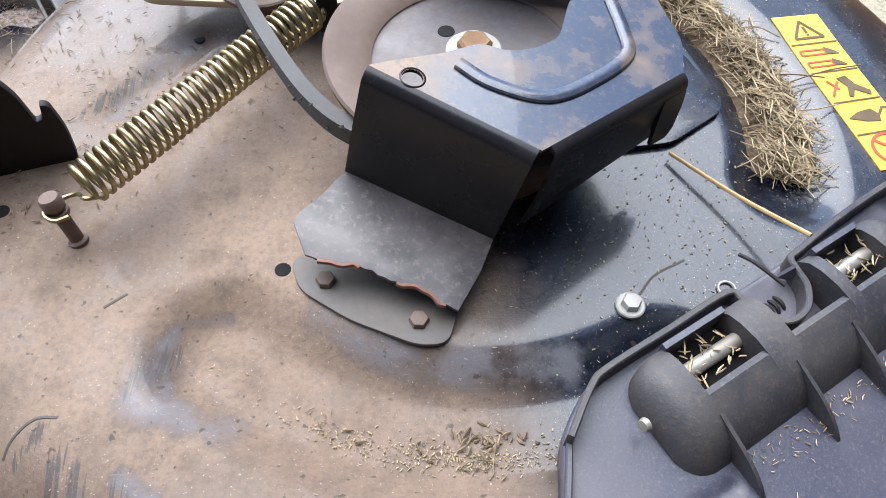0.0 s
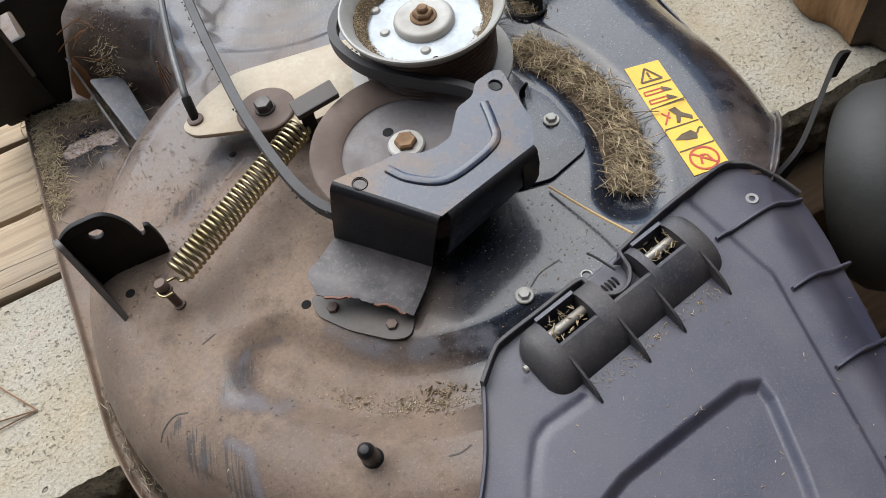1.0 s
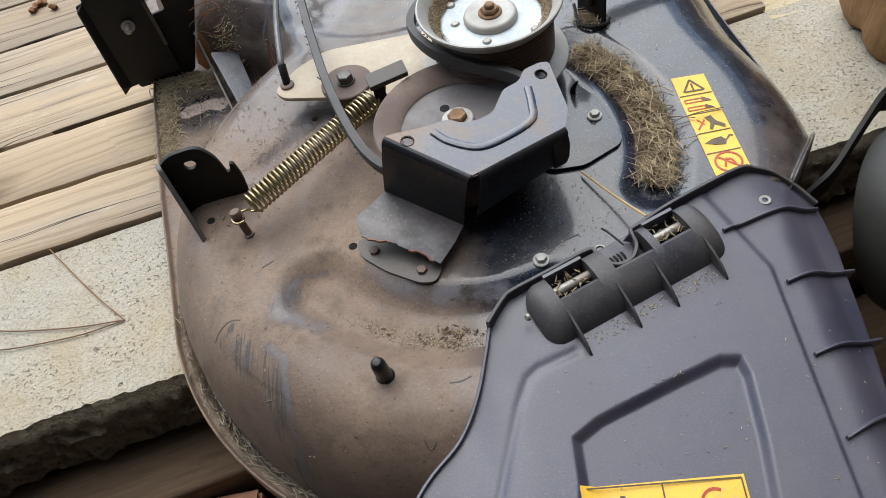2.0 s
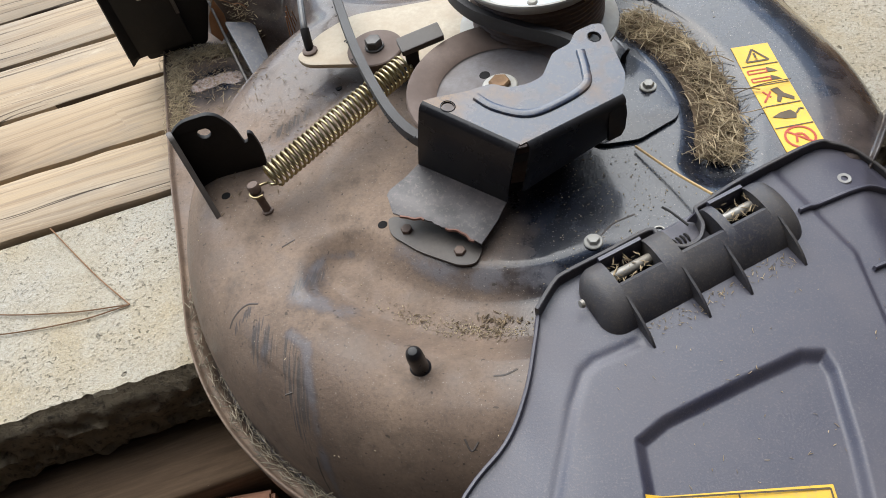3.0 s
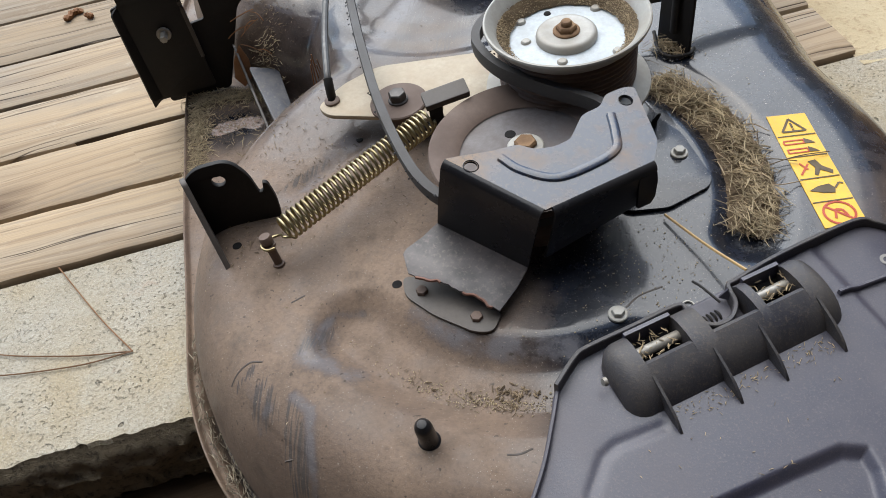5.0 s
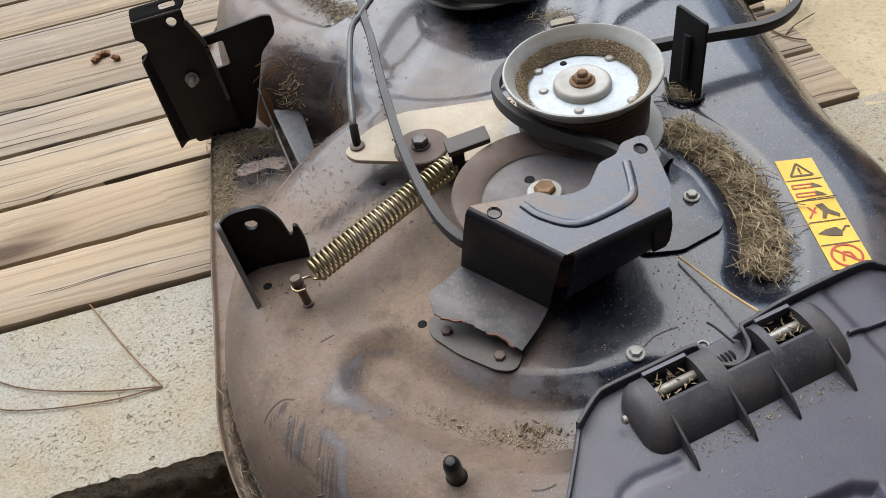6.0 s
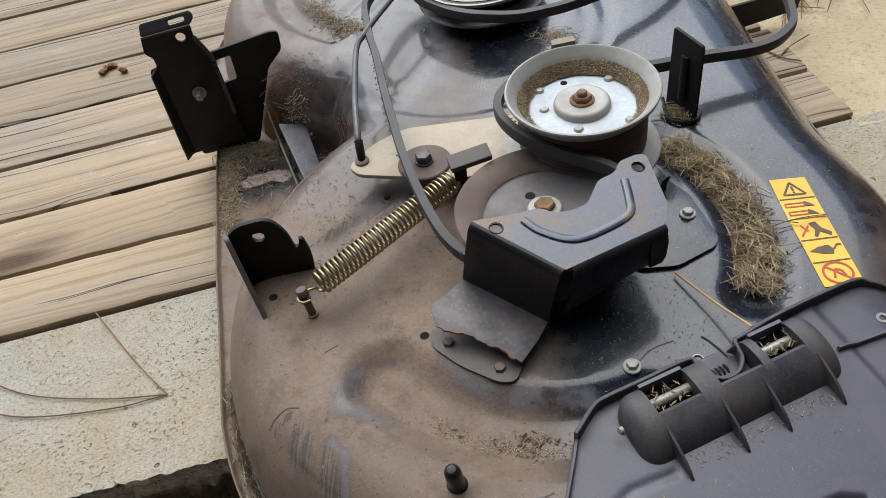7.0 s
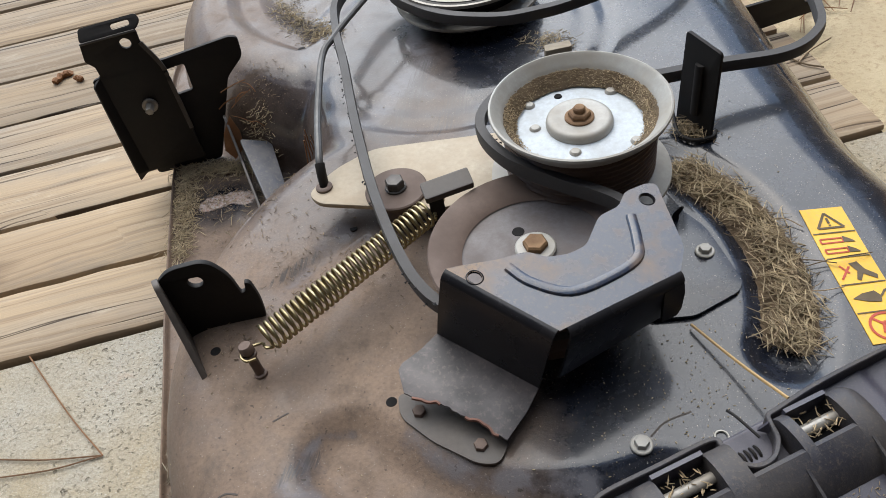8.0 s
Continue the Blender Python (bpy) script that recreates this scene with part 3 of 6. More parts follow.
def scuff_amount(x, y):
    """Where the dust is scraped through in streaks."""
    def spot(cx, cy, ang, long, short):
        c, s = math.cos(radians(ang)), math.sin(radians(ang))
        u, v = (x - cx) * c + (y - cy) * s, -(x - cx) * s + (y - cy) * c
        return 1 - ss(np.hypot(u / long, v / short), 0.3, 1.0)
    m = spot(*SCUFFS[0])
    for q in SCUFFS[1:]:
        m = np.maximum(m, spot(*q))
    return m


SCUFFS = [(-0.090, 0.066, -78, 0.048, 0.016), (-0.118, 0.092, -65, 0.026, 0.018), (-0.137, 0.108, 42, 0.026, 0.005), (-0.095, 0.140, 60, 0.028, 0.009),
          (-0.10, 0.50, 80, 0.09, 0.02), (-0.06, 0.47, 70, 0.06, 0.02), (-0.145, 0.29, 52, 0.04, 0.008)]


# lines along which the dust is rubbed down to blue-grey paint: half-width, then points
RUBBED = [(0.0050, ((-0.0715, 0.1669), (-0.089, 0.162), (-0.0951, 0.1478), (-0.0893, 0.131), (-0.078, 0.1175), (-0.0666, 0.1122))),
          (0.0070, ((-0.0960, 0.0950), (-0.0837, 0.0877), (-0.0783, 0.0604), (-0.0746, 0.0291))),
          (0.0060, ((-0.113, 0.0894), (-0.1187, 0.0784))),
          (0.0130, ((-0.0982, 0.1236), (-0.0634, 0.1168))),
          (0.0120, ((-0.034, 0.1638), (-0.0149, 0.1538), (0.0125, 0.1418), (0.0348, 0.1446), (0.0672, 0.146))),
          (0.0160, ((-0.142, 0.2790), (-0.1202, 0.3251))),
          (0.0200, ((-0.13, 0.46), (-0.10, 0.54), (-0.12, 0.60)))]


def wear_amount(x, y):
    m = np.zeros(np.shape(x))
    for w, pts in RUBBED:
        m = np.maximum(m, 1 - ss(seg_dist(x, y, pts), 0.15 * w, 1.3 * w))
    return m


def bare_amount(x, y):
    """Where the paint has peeled from the sheet."""
    m = 1 - ss(seg_dist(x, y, [(-0.318, 0.452), (-0.297, 0.462), (-0.280, 0.464)]), 0.004, 0.022)
    return np.maximum(m, 0.7 * (1 - ss(np.hypot(x - 0.128, y - 0.335), 0.004, 0.016)))


# ---- ground, slab and boardwalk ----
def along(u, n, z=0.0):
    return (U.x * u + V.x * n, U.y * u + V.y * n, z)


def build_ground():
    us = np.concatenate([[-60, -20, -6, -3], np.arange(-2, 2.01, 0.04), [3, 6, 20, 60]])
    ns = np.concatenate([[-60, -20, -6, -2], np.arange(-1, 0.2, 0.06), np.arange(0.2, 2.4, 0.03), [3, 6, 20, 60]])
    verts, faces = [], []
    for n in ns:
        for u in us:
            step = float(ss(n, 0.27, 0.38))
            high = -0.045
            z = -0.30 * (1 - step) + high * step + 0.006 * noise.noise((u * 6, n * 6, 0)) + 0.003 * noise.noise((u * 25, n * 25, 2))
            verts.append(along(u, n, z))
    k = len(us)
    faces = [(j * k + i, j * k + i + 1, (j + 1) * k + i + 1, (j + 1) * k + i) for j in range(len(ns) - 1) for i in range(k - 1)]
    tagged(mesh_ob("ground", verts, faces, SOIL), "dark brown soil below the slab and the boards", "ground", kind="structure")
    verts, us, ns = [], np.arange(0.532, 3.0, 0.05), np.arange(0.40, 3.2, 0.05)
    for n in ns:
        verts += [along(u, n, 0.0 + 0.004 * noise.noise((u * 5, n * 5, 1)) + 0.003 * noise.noise((u * 30, n * 30, 2))) for u in us]
    k = len(us)
    faces = [(j * k + i, j * k + i + 1, (j + 1) * k + i + 1, (j + 1) * k + i) for j in range(len(ns) - 1) for i in range(k - 1)]
    tagged(mesh_ob("path", verts, faces, SAND), "pale sandy path strewn with pine needles", "path", kind="structure")


def build_slab():
    """A concrete strip with a rough broken front edge."""
    bm = bmesh.new()
    us = np.concatenate([np.arange(-1.6, -0.7, 0.0125), np.arange(-0.7, 0.6, 0.005), np.arange(0.6, 1.601, 0.0125)])
    prof = [(0.413, -0.16), (0.4178, -0.005), (0.4150, 0.0), (0.36, 0.0), (0.31, 0.0), (0.27, 0.0), (0.246, 0.0), (0.2160, -0.0003), (0.2140, -0.0045), (0.2115, -0.0085), (0.2085, -0.0125),
            (0.208, -0.019), (0.208, -0.026), (0.207, -0.033), (0.207, -0.040), (0.208, -0.047), (0.209, -0.055), (0.208, -0.062), (0.208, -0.070), (0.209, -0.076), (0.211, -0.082), (0.228, -0.086), (0.30, -0.09)]
    verts, faces, k = [], [], len(prof)
    for u in us:
        for i, (n, z) in enumerate(prof):
            front, ii = (1.0 if 7 <= i <= 20 else 0.0), max(i, 10)
            dn = front * (0.006 * noise.noise((u * 9, ii * 0.2, 3)) + (0.0022 if i < 11 else 0.008) * noise.noise((u * 60, ii * 0.9, 5)) + 0.003 * noise.noise((u * 150, ii * 1.3, 7)) + (0.007 if noise.noise((u * 110, i * 1.6, 6)) > 0.33 and i > 12 else 0))
            dz = (0.0015 if i > 2 and i < 9 else 0) * noise.noise((u * 30, n * 30, 8)) + (0.006 * noise.noise((u * 20, 0, 9)) if i >= 19 else 0)
            verts.append(along(u, n + dn, z + dz))
    for a in range(len(us) - 1):
        faces += [(a * k + i, a * k + (i + 1) % k, (a + 1) * k + (i + 1) % k, (a + 1) * k + i) for i in range(k)]
    add(bm, verts, faces)
    ob = part("concrete_slab", bm, CONCRETE, None, auto=50)
    ob.data.materials.append(STAINSHADE)
    # faces below the top edge take the stained copy, darkened for shade too
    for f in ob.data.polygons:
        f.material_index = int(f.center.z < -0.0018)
    tagged(ob, "pale cast concrete strip with a rough broken front edge", "concrete slab", kind="structure")


def build_boards():
    """Weathered boards side by side, their ends past the mower."""
    walkway = thing("boardwalk", "weathered pale wooden boards laid side by side with dark gaps", "boardwalk", kind="structure")
    rng = random.Random(4)
    edges = [0.4178, 0.508, 0.606, 0.710, 0.812, 0.922, 1.031, 1.145, 1.25, 1.355, 1.46, 1.565, 1.67]
    for i in range(len(edges) - 1):
        n0, n1 = edges[i] + 0.0024, edges[i + 1] - 0.0024
        u0, u1 = -1.75, 0.538 + rng.uniform(-0.006, 0.006)
        w, verts, faces = n1 - n0, [], []
        cols = np.arange(u0, u1 + 0.001, (u1 - u0) / 60)
        sec = [(0.0, -0.034), (0.0, -0.004), (0.001, -0.0012), (0.004, 0.0), (w * 0.25, 0.0006), (w * 0.5, 0.0008), (w * 0.75, 0.0004), (w - 0.004, 0.0), (w - 0.001, -0.0012), (w, -0.004), (w, -0.034)]
        for u in cols:
            wob = 0.0015 * noise.noise((u * 3, i * 7, 0))
            edge = 0.0018 * noise.noise((u * 24, i * 3, 4))
            for q, (n, z) in enumerate(sec):
                verts.append((u, n - w / 2 + wob + (edge if q < 3 or q > 7 else 0), z + 0.0007 * noise.noise((u * 40, n * 90, i))))
        k = len(sec)
        for a in range(len(cols) - 1):
            faces += [(a * k + q, (a + 1) * k + q, (a + 1) * k + (q + 1) % k, a * k + (q + 1) % k) for q in range(k)]
        faces += [tuple(range(k)), tuple(range((len(cols) - 1) * k, len(cols) * k))[::-1]]
        bm = bmesh.new()
        add(bm, verts, faces)
        ob = part("plank", bm, PLANK, walkway, auto=40)
        ob.matrix_world = Matrix.Translation(along(0, (n0 + n1) / 2, 0.006 + rng.uniform(-0.001, 0.001))) @ Matrix.Rotation(math.atan2(U.y, U.x), 4, "Z")


def build_timbers():
    """Old timbers and a brick in the hollow below the slab."""
    for n0, n1, z0, z1, tilt in ((0.150, 0.222, -0.19, -0.093, 0.3), (0.045, 0.143, -0.26, -0.165, -0.6)):
        w, h = n1 - n0, z1 - z0
        bm = plate(rounded([(-w / 2, -h / 2), (w / 2, -h / 2), (w / 2, h / 2), (-w / 2, h / 2)], 0.006, 3), (), 2.2)
        bm.transform(Matrix.Translation((0, 0, 1.1)))
        bm.transform(Matrix(((0, 0, 1, 0), (1, 0, 0, 0), (0, 1, 0, 0), (0, 0, 0, 1))))
        ob = part("timber", bm, OLDWOOD)
        ob.matrix_world = Matrix.Translation(along(-0.1, (n0 + n1) / 2, (z0 + z1) / 2)) @ Matrix.Rotation(math.atan2(U.y, U.x) + radians(tilt), 4, "Z")
        tagged(ob, "old brown timber lying in the shade below the slab", "timber", "timbers below the slab")
    bm = bmesh.new()
    bmesh.ops.create_cube(bm, size=1)
    bm.transform(Matrix.Diagonal((0.060, 0.065, 0.05, 1)))
    bmesh.ops.bevel(bm, geom=list(bm.edges), offset=0.004, segments=2, affect="EDGES")
    ob = part("brick", bm, BRICK)
    ob.matrix_world = Matrix.Translation((-0.205, 0.034, -0.141)) @ Matrix.Rotation(radians(14), 4, "Z")
    tagged(ob, "reddish clay brick lying on the old timber", "brick")


def build_light_blockers():
    """Unseen dark slabs, added around and over the viewer to block light."""
    bm = bmesh.new()
    bmesh.ops.create_cube(bm, size=1)
    bm.transform(Matrix.Translation((0.3, -0.95, 0.95)) @ Matrix.Diagonal((9, 0.15, 2.6, 1)))
    tagged(part("wall_south", bm, BLOCKER), "unseen dark wall added behind the viewer to block light", "wall", kind="structure")
    bm = bmesh.new()
    bmesh.ops.create_cube(bm, size=1)
    bm.transform(Matrix.Translation((0.3, -0.68, 2.3)) @ Matrix.Diagonal((9, 0.84, 0.08, 1)))
    tagged(part("ceiling", bm, BLOCKER), "unseen dark slab added over the viewer to block light", "ceiling", kind="structure")
    bm = bmesh.new()
    bmesh.ops.create_cube(bm, size=1)
    bm.transform(Matrix.Translation((1.45, -0.2, 0.95)) @ Matrix.Rotation(radians(20), 4, "Z") @ Matrix.Diagonal((0.15, 2.6, 2.6, 1)))
    tagged(part("wall_east", bm, BLOCKER), "unseen dark wall added past the log to block light", "wall", kind="structure")
    # added out of view so that the deck's right flank reflects something dark
    bm = bmesh.new()
    bmesh.ops.create_cube(bm, size=1)
    bm.transform(Matrix.Translation((2.2, 3.4, 0.95)) @ Matrix.Diagonal((0.15, 5.0, 2.6, 1)))
    tagged(part("wall_northeast", bm, BLOCKER), "unseen dark wall added beyond the path to darken reflections", "wall", kind="structure")


# ---- the mower deck ----
def build_deck():
    deck = thing("mower_deck", "black pressed-steel mower deck thick with brown dust", "mower deck")
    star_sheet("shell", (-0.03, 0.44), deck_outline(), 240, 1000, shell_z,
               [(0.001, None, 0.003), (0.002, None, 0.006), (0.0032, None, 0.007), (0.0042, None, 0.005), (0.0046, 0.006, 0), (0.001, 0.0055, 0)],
               PAINT, deck, "pressed black shell under brown dust, worn blue-grey at its ridges", 0.9, dust_and_shade)
    # flat black discs on the sheet stand in for the shade inside holes
    for x, y, r in ((-0.050, 0.185, 0.0034), (-0.112, 0.330, 0.0028), (-0.232, 0.579, 0.0042), (-0.176, 0.212, 0.0034), (0.108, 0.335, 0.006)):
        bm = lathe([(0, 0.0003), (r * 0.95, 0.0003), (r * 1.02, 0.0001), (r * 1.05, -0.002)], 20, pose(x, y, Z(x, y)))
        part("bolt_hole", bm, HOLESHADE, deck)
    # near bracket: an upright ear with a hole and a foot that runs forward
    br = part("lift_bracket", plate(rounded([(0, 0.0), (0.056, 0.0), (0.058, 0.026), (0.0560, 0.041), (0.0525, 0.043), (0.0510, 0.035), (0.0480, 0.034), (0.0455, 0.053), (0.036, 0.069), (0.012, 0.068), (0.0, 0.058)], 0.011),
              [circle(0.0245, 0.0530, 0.0047)], 0.004, upright((-0.204, 0.224, 0.113), (-0.140, 0.248, 0.113)), bevel=0.0008), BRACKET, deck,
              "black upright bracket ear with a round hole")
    foot = plate(rounded([(0, 0.0), (0.046, -0.002), (0.048, 0.004), (0.010, 0.064), (0.0, 0.062)], 0.004), (), 0.004,
                 upright((-0.206, 0.226, 0.113), (-0.172, 0.184, 0.113)), bevel=0.0008)
    part("flange", foot, DUSTYBLACK, br, "side flange of the bracket")
    # spring stud
    s = (-0.139, 0.198, Z(-0.139, 0.198))
    bm = lathe([(0, -0.002), (0.0068, -0.002), (0.0068, 0.001), (0.0048, 0.002), (0.0048, 0.018), (0.0072, 0.0185), (0.0072, 0.0205), (0.0052, 0.021), (0.0052, 0.0225), (0.0072, 0.0232), (0.0072, 0.0275), (0.006, 0.029), (0, 0.029)], 24,
               Matrix.Translation(s) @ pose(0, 0, 0, -6, -8, 0) @ Matrix.Diagonal((0.64, 0.64, 0.92, 1)))
    part("spring_stud", bm, RUST, deck, "dull steel stud holding the spring")
    # black rounded pin on the dome
    p = (-0.008, 0.075, Z(-0.008, 0.075))
    bm = lathe([(0, -0.003), (0.0084, -0.003), (0.0080, 0.0003), (0.0068, 0.0014), (0.0064, 0.004), (0.0065, 0.012), (0.0062, 0.021), (0.0054, 0.0245), (0.0032, 0.0268), (0, 0.0275)], 24, Matrix.Translation(p) @ pose(0, 0, 0, 6, 0, 0) @ Matrix.Diagonal((0.84, 0.84, 0.95, 1)))
    part("locating_pin", bm, BLACK, deck, "black round-nosed locating pin")
    for x, y, m in ((0.095, 0.170, RIM), (0.135, 0.313, RIM), (-0.031, 0.178, RUST), (0.008, 0.160, RUST), ):
        hexbolt((x, y, Z(x, y) + (0.002 if y > 0.3 else 0.0)), material=m, parent=deck, r=0.0042, h=0.0050, washer=0.0062)
    # plate below the cover, and the base strip that the cover has torn away from
    top = Z(0.13, 0.30) + 0.0022
    part("spindle_plate", plate(rounded([(0.060, 0.285), (0.103, 0.385), (0.1239, 0.350), (0.137, 0.336), (0.157, 0.289), (0.154, 0.2805), (0.127, 0.2595), (0.10, 0.255)], 0.005), (), 0.002, pose(0, 0, top), bevel=0.0005), PAINT, deck,
         "thin blue-grey steel plate under the cover")
    top = Z(-0.01, 0.17) + 0.0022
    part("cover_base", plate(rounded([(-0.047, 0.190), (-0.042, 0.174), (-0.020, 0.160), (0.008, 0.149), (0.020, 0.150), (0.024, 0.166), (-0.020, 0.190)], 0.006), (), 0.002, pose(0, 0, top), bevel=0.0005), DUSTYBLACK, deck,
         "dark base strip left bolted down")
    # upright guide plate on the far side
    up = plate(rounded([(0, 0), (0.034, 0), (0.034, 0.076), (0.002, 0.082)], 0.003), (), 0.003, upright((0.121, 0.456, Z(0.13, 0.44) - 0.001), (0.146, 0.431, 0)), bevel=0.0006)
    guide = part("belt_guide", up, BRACKET, deck, "black upright belt guide plate")
    rib = sweep([(0.1325, 0.4415, 0.137), (0.1325, 0.4415, 0.18)], [(-0.0035, -0.0006), (-0.0018, -0.0019), (0.0, -0.0023), (0.0018, -0.0019), (0.0035, -0.0006), (0.0035, 0.001), (-0.0035, 0.001)], up=(0.7, 0.7, 0))
    part("pressed_rib", rib, BRACKET, guide)
    part("guide_wire", sweep(smooth_path([(0.118, 0.456, 0.128), (0.122, 0.436, 0.124), (0.132, 0.428, 0.123), (0.146, 0.432, 0.1225), (0.150, 0.440, 0.1225)], 6), ring(0.0016)), BRACKET, guide, "bent steel wire at its foot")
    part("weld_block", plate(rounded([(0.013, 0.538), (0.036, 0.546), (0.033, 0.556), (0.011, 0.548)], 0.002), (), 0.014, pose(0, 0, 0.1325), bevel=0.001), ARM, deck, "small pale steel lug")
    # the tall hanger bracket at the far left corner
    hang = part("hanger_bracket", plate(rounded([(-0.002, 0.0), (0.066, 0.0), (0.0845, 0.045), (0.1030, 0.090), (0.1235, 0.1086), (0.1250, 0.1290), (0.1165, 0.1315), (0.052, 0.1243), (0.0, 0.126)], 0.005),
                [rounded([(0.046, 0.0845), (0.0671, 0.0867), (0.0686, 0.1154), (0.046, 0.1130)], 0.003, 3)], 0.004, upright((-0.392, 0.498, 0.022), (-0.300, 0.537, 0.022)), bevel=0.0008),
                BRACKET, deck, "tall black hanger bracket with a square window")
    face = upright((-0.394, 0.486, 0.024), (-0.302, 0.525, 0.024))
    front = plate(rounded([(-0.0128, 0.0014), (-0.0019, 0.0102), (0.036, 0.0116), (0.060, 0.0116), (0.0594, 0.0485), (0.0592, 0.1071), (0.0583, 0.1249), (0.0490, 0.1500), (0.0500, 0.1625), (-0.0015, 0.1607), (-0.0049, 0.1428), (0.0014, 0.1362), (0.0015, 0.1251), (-0.0073, 0.1232)], 0.003),
                  [circle(0.0363, 0.1518, 0.0050)], 0.003, face, bevel=0.0006)
    part("front_plate", front, BRACKET, hang, "black front plate with a round hole")
    lip = plate(rounded([(0.0, 0.0), (0.051, 0.0015), (0.057, 0.009), (0.055, 0.0155), (0.002, 0.0135)], 0.004), [rounded([(0.031, 0.0055), (0.048, 0.0065), (0.047, 0.0120), (0.030, 0.0110)], 0.0026, 4)], 0.003,
                face @ Matrix.Translation((-0.0015, 0.1612, 0)) @ pose(0, 0, 0, -40, 0, 0), bevel=0.0006)
    part("top_lip", lip, BRACKET, hang, "folded lip with a slot")
    edge = sweep(smooth_path([face @ Vector((u, h, 0.0012)) for u, h in ((0.0492, 0.150), (0.0580, 0.1249), (0.0590, 0.1071), (0.0592, 0.0500))], 6), [(-0.0009, -0.002), (0.0009, -0.002), (0.0009, 0.002), (-0.0009, 0.002)])
    part("folded_edge", edge, EDGE, hang, "worn folded edge")
    fold = sweep([face @ Vector((-0.001 + 0.05 * t, 0.1607 + 0.0018 * t, 0.0010)) for t in np.linspace(0, 1, 8)], ring(0.0012, 6))
    part("fold_line", fold, EDGE, hang, "worn grey fold below the lip")
    hexbolt((-0.364, 0.497, 0.110), 0.0042, 0.012, 0.0075, ZINC, hang, "bracket_bolt", "", pose(0, 0, 0, 90, 0, 23))
    side = plate(rounded([(0, 0), (0.020, 0.006), (0.016, 0.110), (0.004, 0.116)], 0.003), (), 0.003, upright((-0.3935, 0.494, 0.034), (-0.399, 0.481, 0)), bevel=0.0005)
    part("side_flange", side, BRACKET, hang, "narrow side flange")
    # low steel blade in the notch
    tabm = upright((-0.308, 0.520, 0.020), (-0.252, 0.432, 0.020))
    blade = part("anti_scalp_tab", plate(rounded([(0, 0.0), (0.104, 0.0), (0.100, 0.012), (0.045, 0.030), (0.006, 0.062), (0, 0.060)], 0.003), (), 0.0025, tabm, bevel=0.0005), EDGE, deck, "scuffed steel tab standing in the notch")
    part("tab_face", plate(rounded([(0.0, 0.0), (0.082, 0.004), (0.074, 0.026), (0.004, 0.030)], 0.004), (), 0.0025,
         Matrix(((0.50, 0.82, 0.27, -0.287), (-0.80, 0.46, 0.20, 0.500), (-0.33, -0.34, 0.94, 0.066), (0, 0, 0, 1))), bevel=0.0005), TABSTEEL, blade, "flat blue-grey face of the tab")
    for pts in (((-0.147, 0.106), (-0.143, 0.112), (-0.134, 0.118), (-0.125, 0.118)), ((-0.081, 0.035), (-0.084, 0.029), (-0.081, 0.022)), ((0.037, 0.071), (0.044, 0.072), (0.051, 0.076)),
                ((0.022, 0.035), (0.026, 0.030), (0.030, 0.034)), ((-0.098, 0.062), (-0.092, 0.062)), ((-0.12, 0.165), (-0.112, 0.172)), ((0.100, 0.176), (0.108, 0.186), (0.122, 0.194))):
        line = [(x, y, Z(x, y) + 0.0001) for x, y in smooth_path(pts, 5)]
        part("scratch", sweep(line, [(-0.0007, -0.0004), (0.0007, -0.0004), (0.0005, 0.00012), (-0.0005, 0.00012)]), SCRAPE, deck)
    part("retaining_clip", sweep([(0.137 + 0.0036 * math.cos(q), 0.179 + 0.0036 * math.sin(q), Z(0.137, 0.179) + 0.0006) for q in np.linspace(-0.4, 3.9, 16)], ring(0.0007, 6)), ZINC, deck, "small pale retaining clip")
    finger = plate(rounded([(0, 0), (0.006, 0), (0.0055, 0.007), (0.0085, 0.015), (0.0065, 0.016), (0.0020, 0.008)], 0.001, 3), (), 0.0016, upright((0.1140, 0.3440, 0.120), (0.1240, 0.3400, 0.120)), bevel=0.0003)
    part("belt_finger", finger, BRACKET, deck, "small bent black finger behind the cover")
    # warning decal
    decal(deck, (0.1985, 0.357), (0.2255, 0.3615), (0.2500, 0.2525), (0.2235, 0.2455))
    return deck


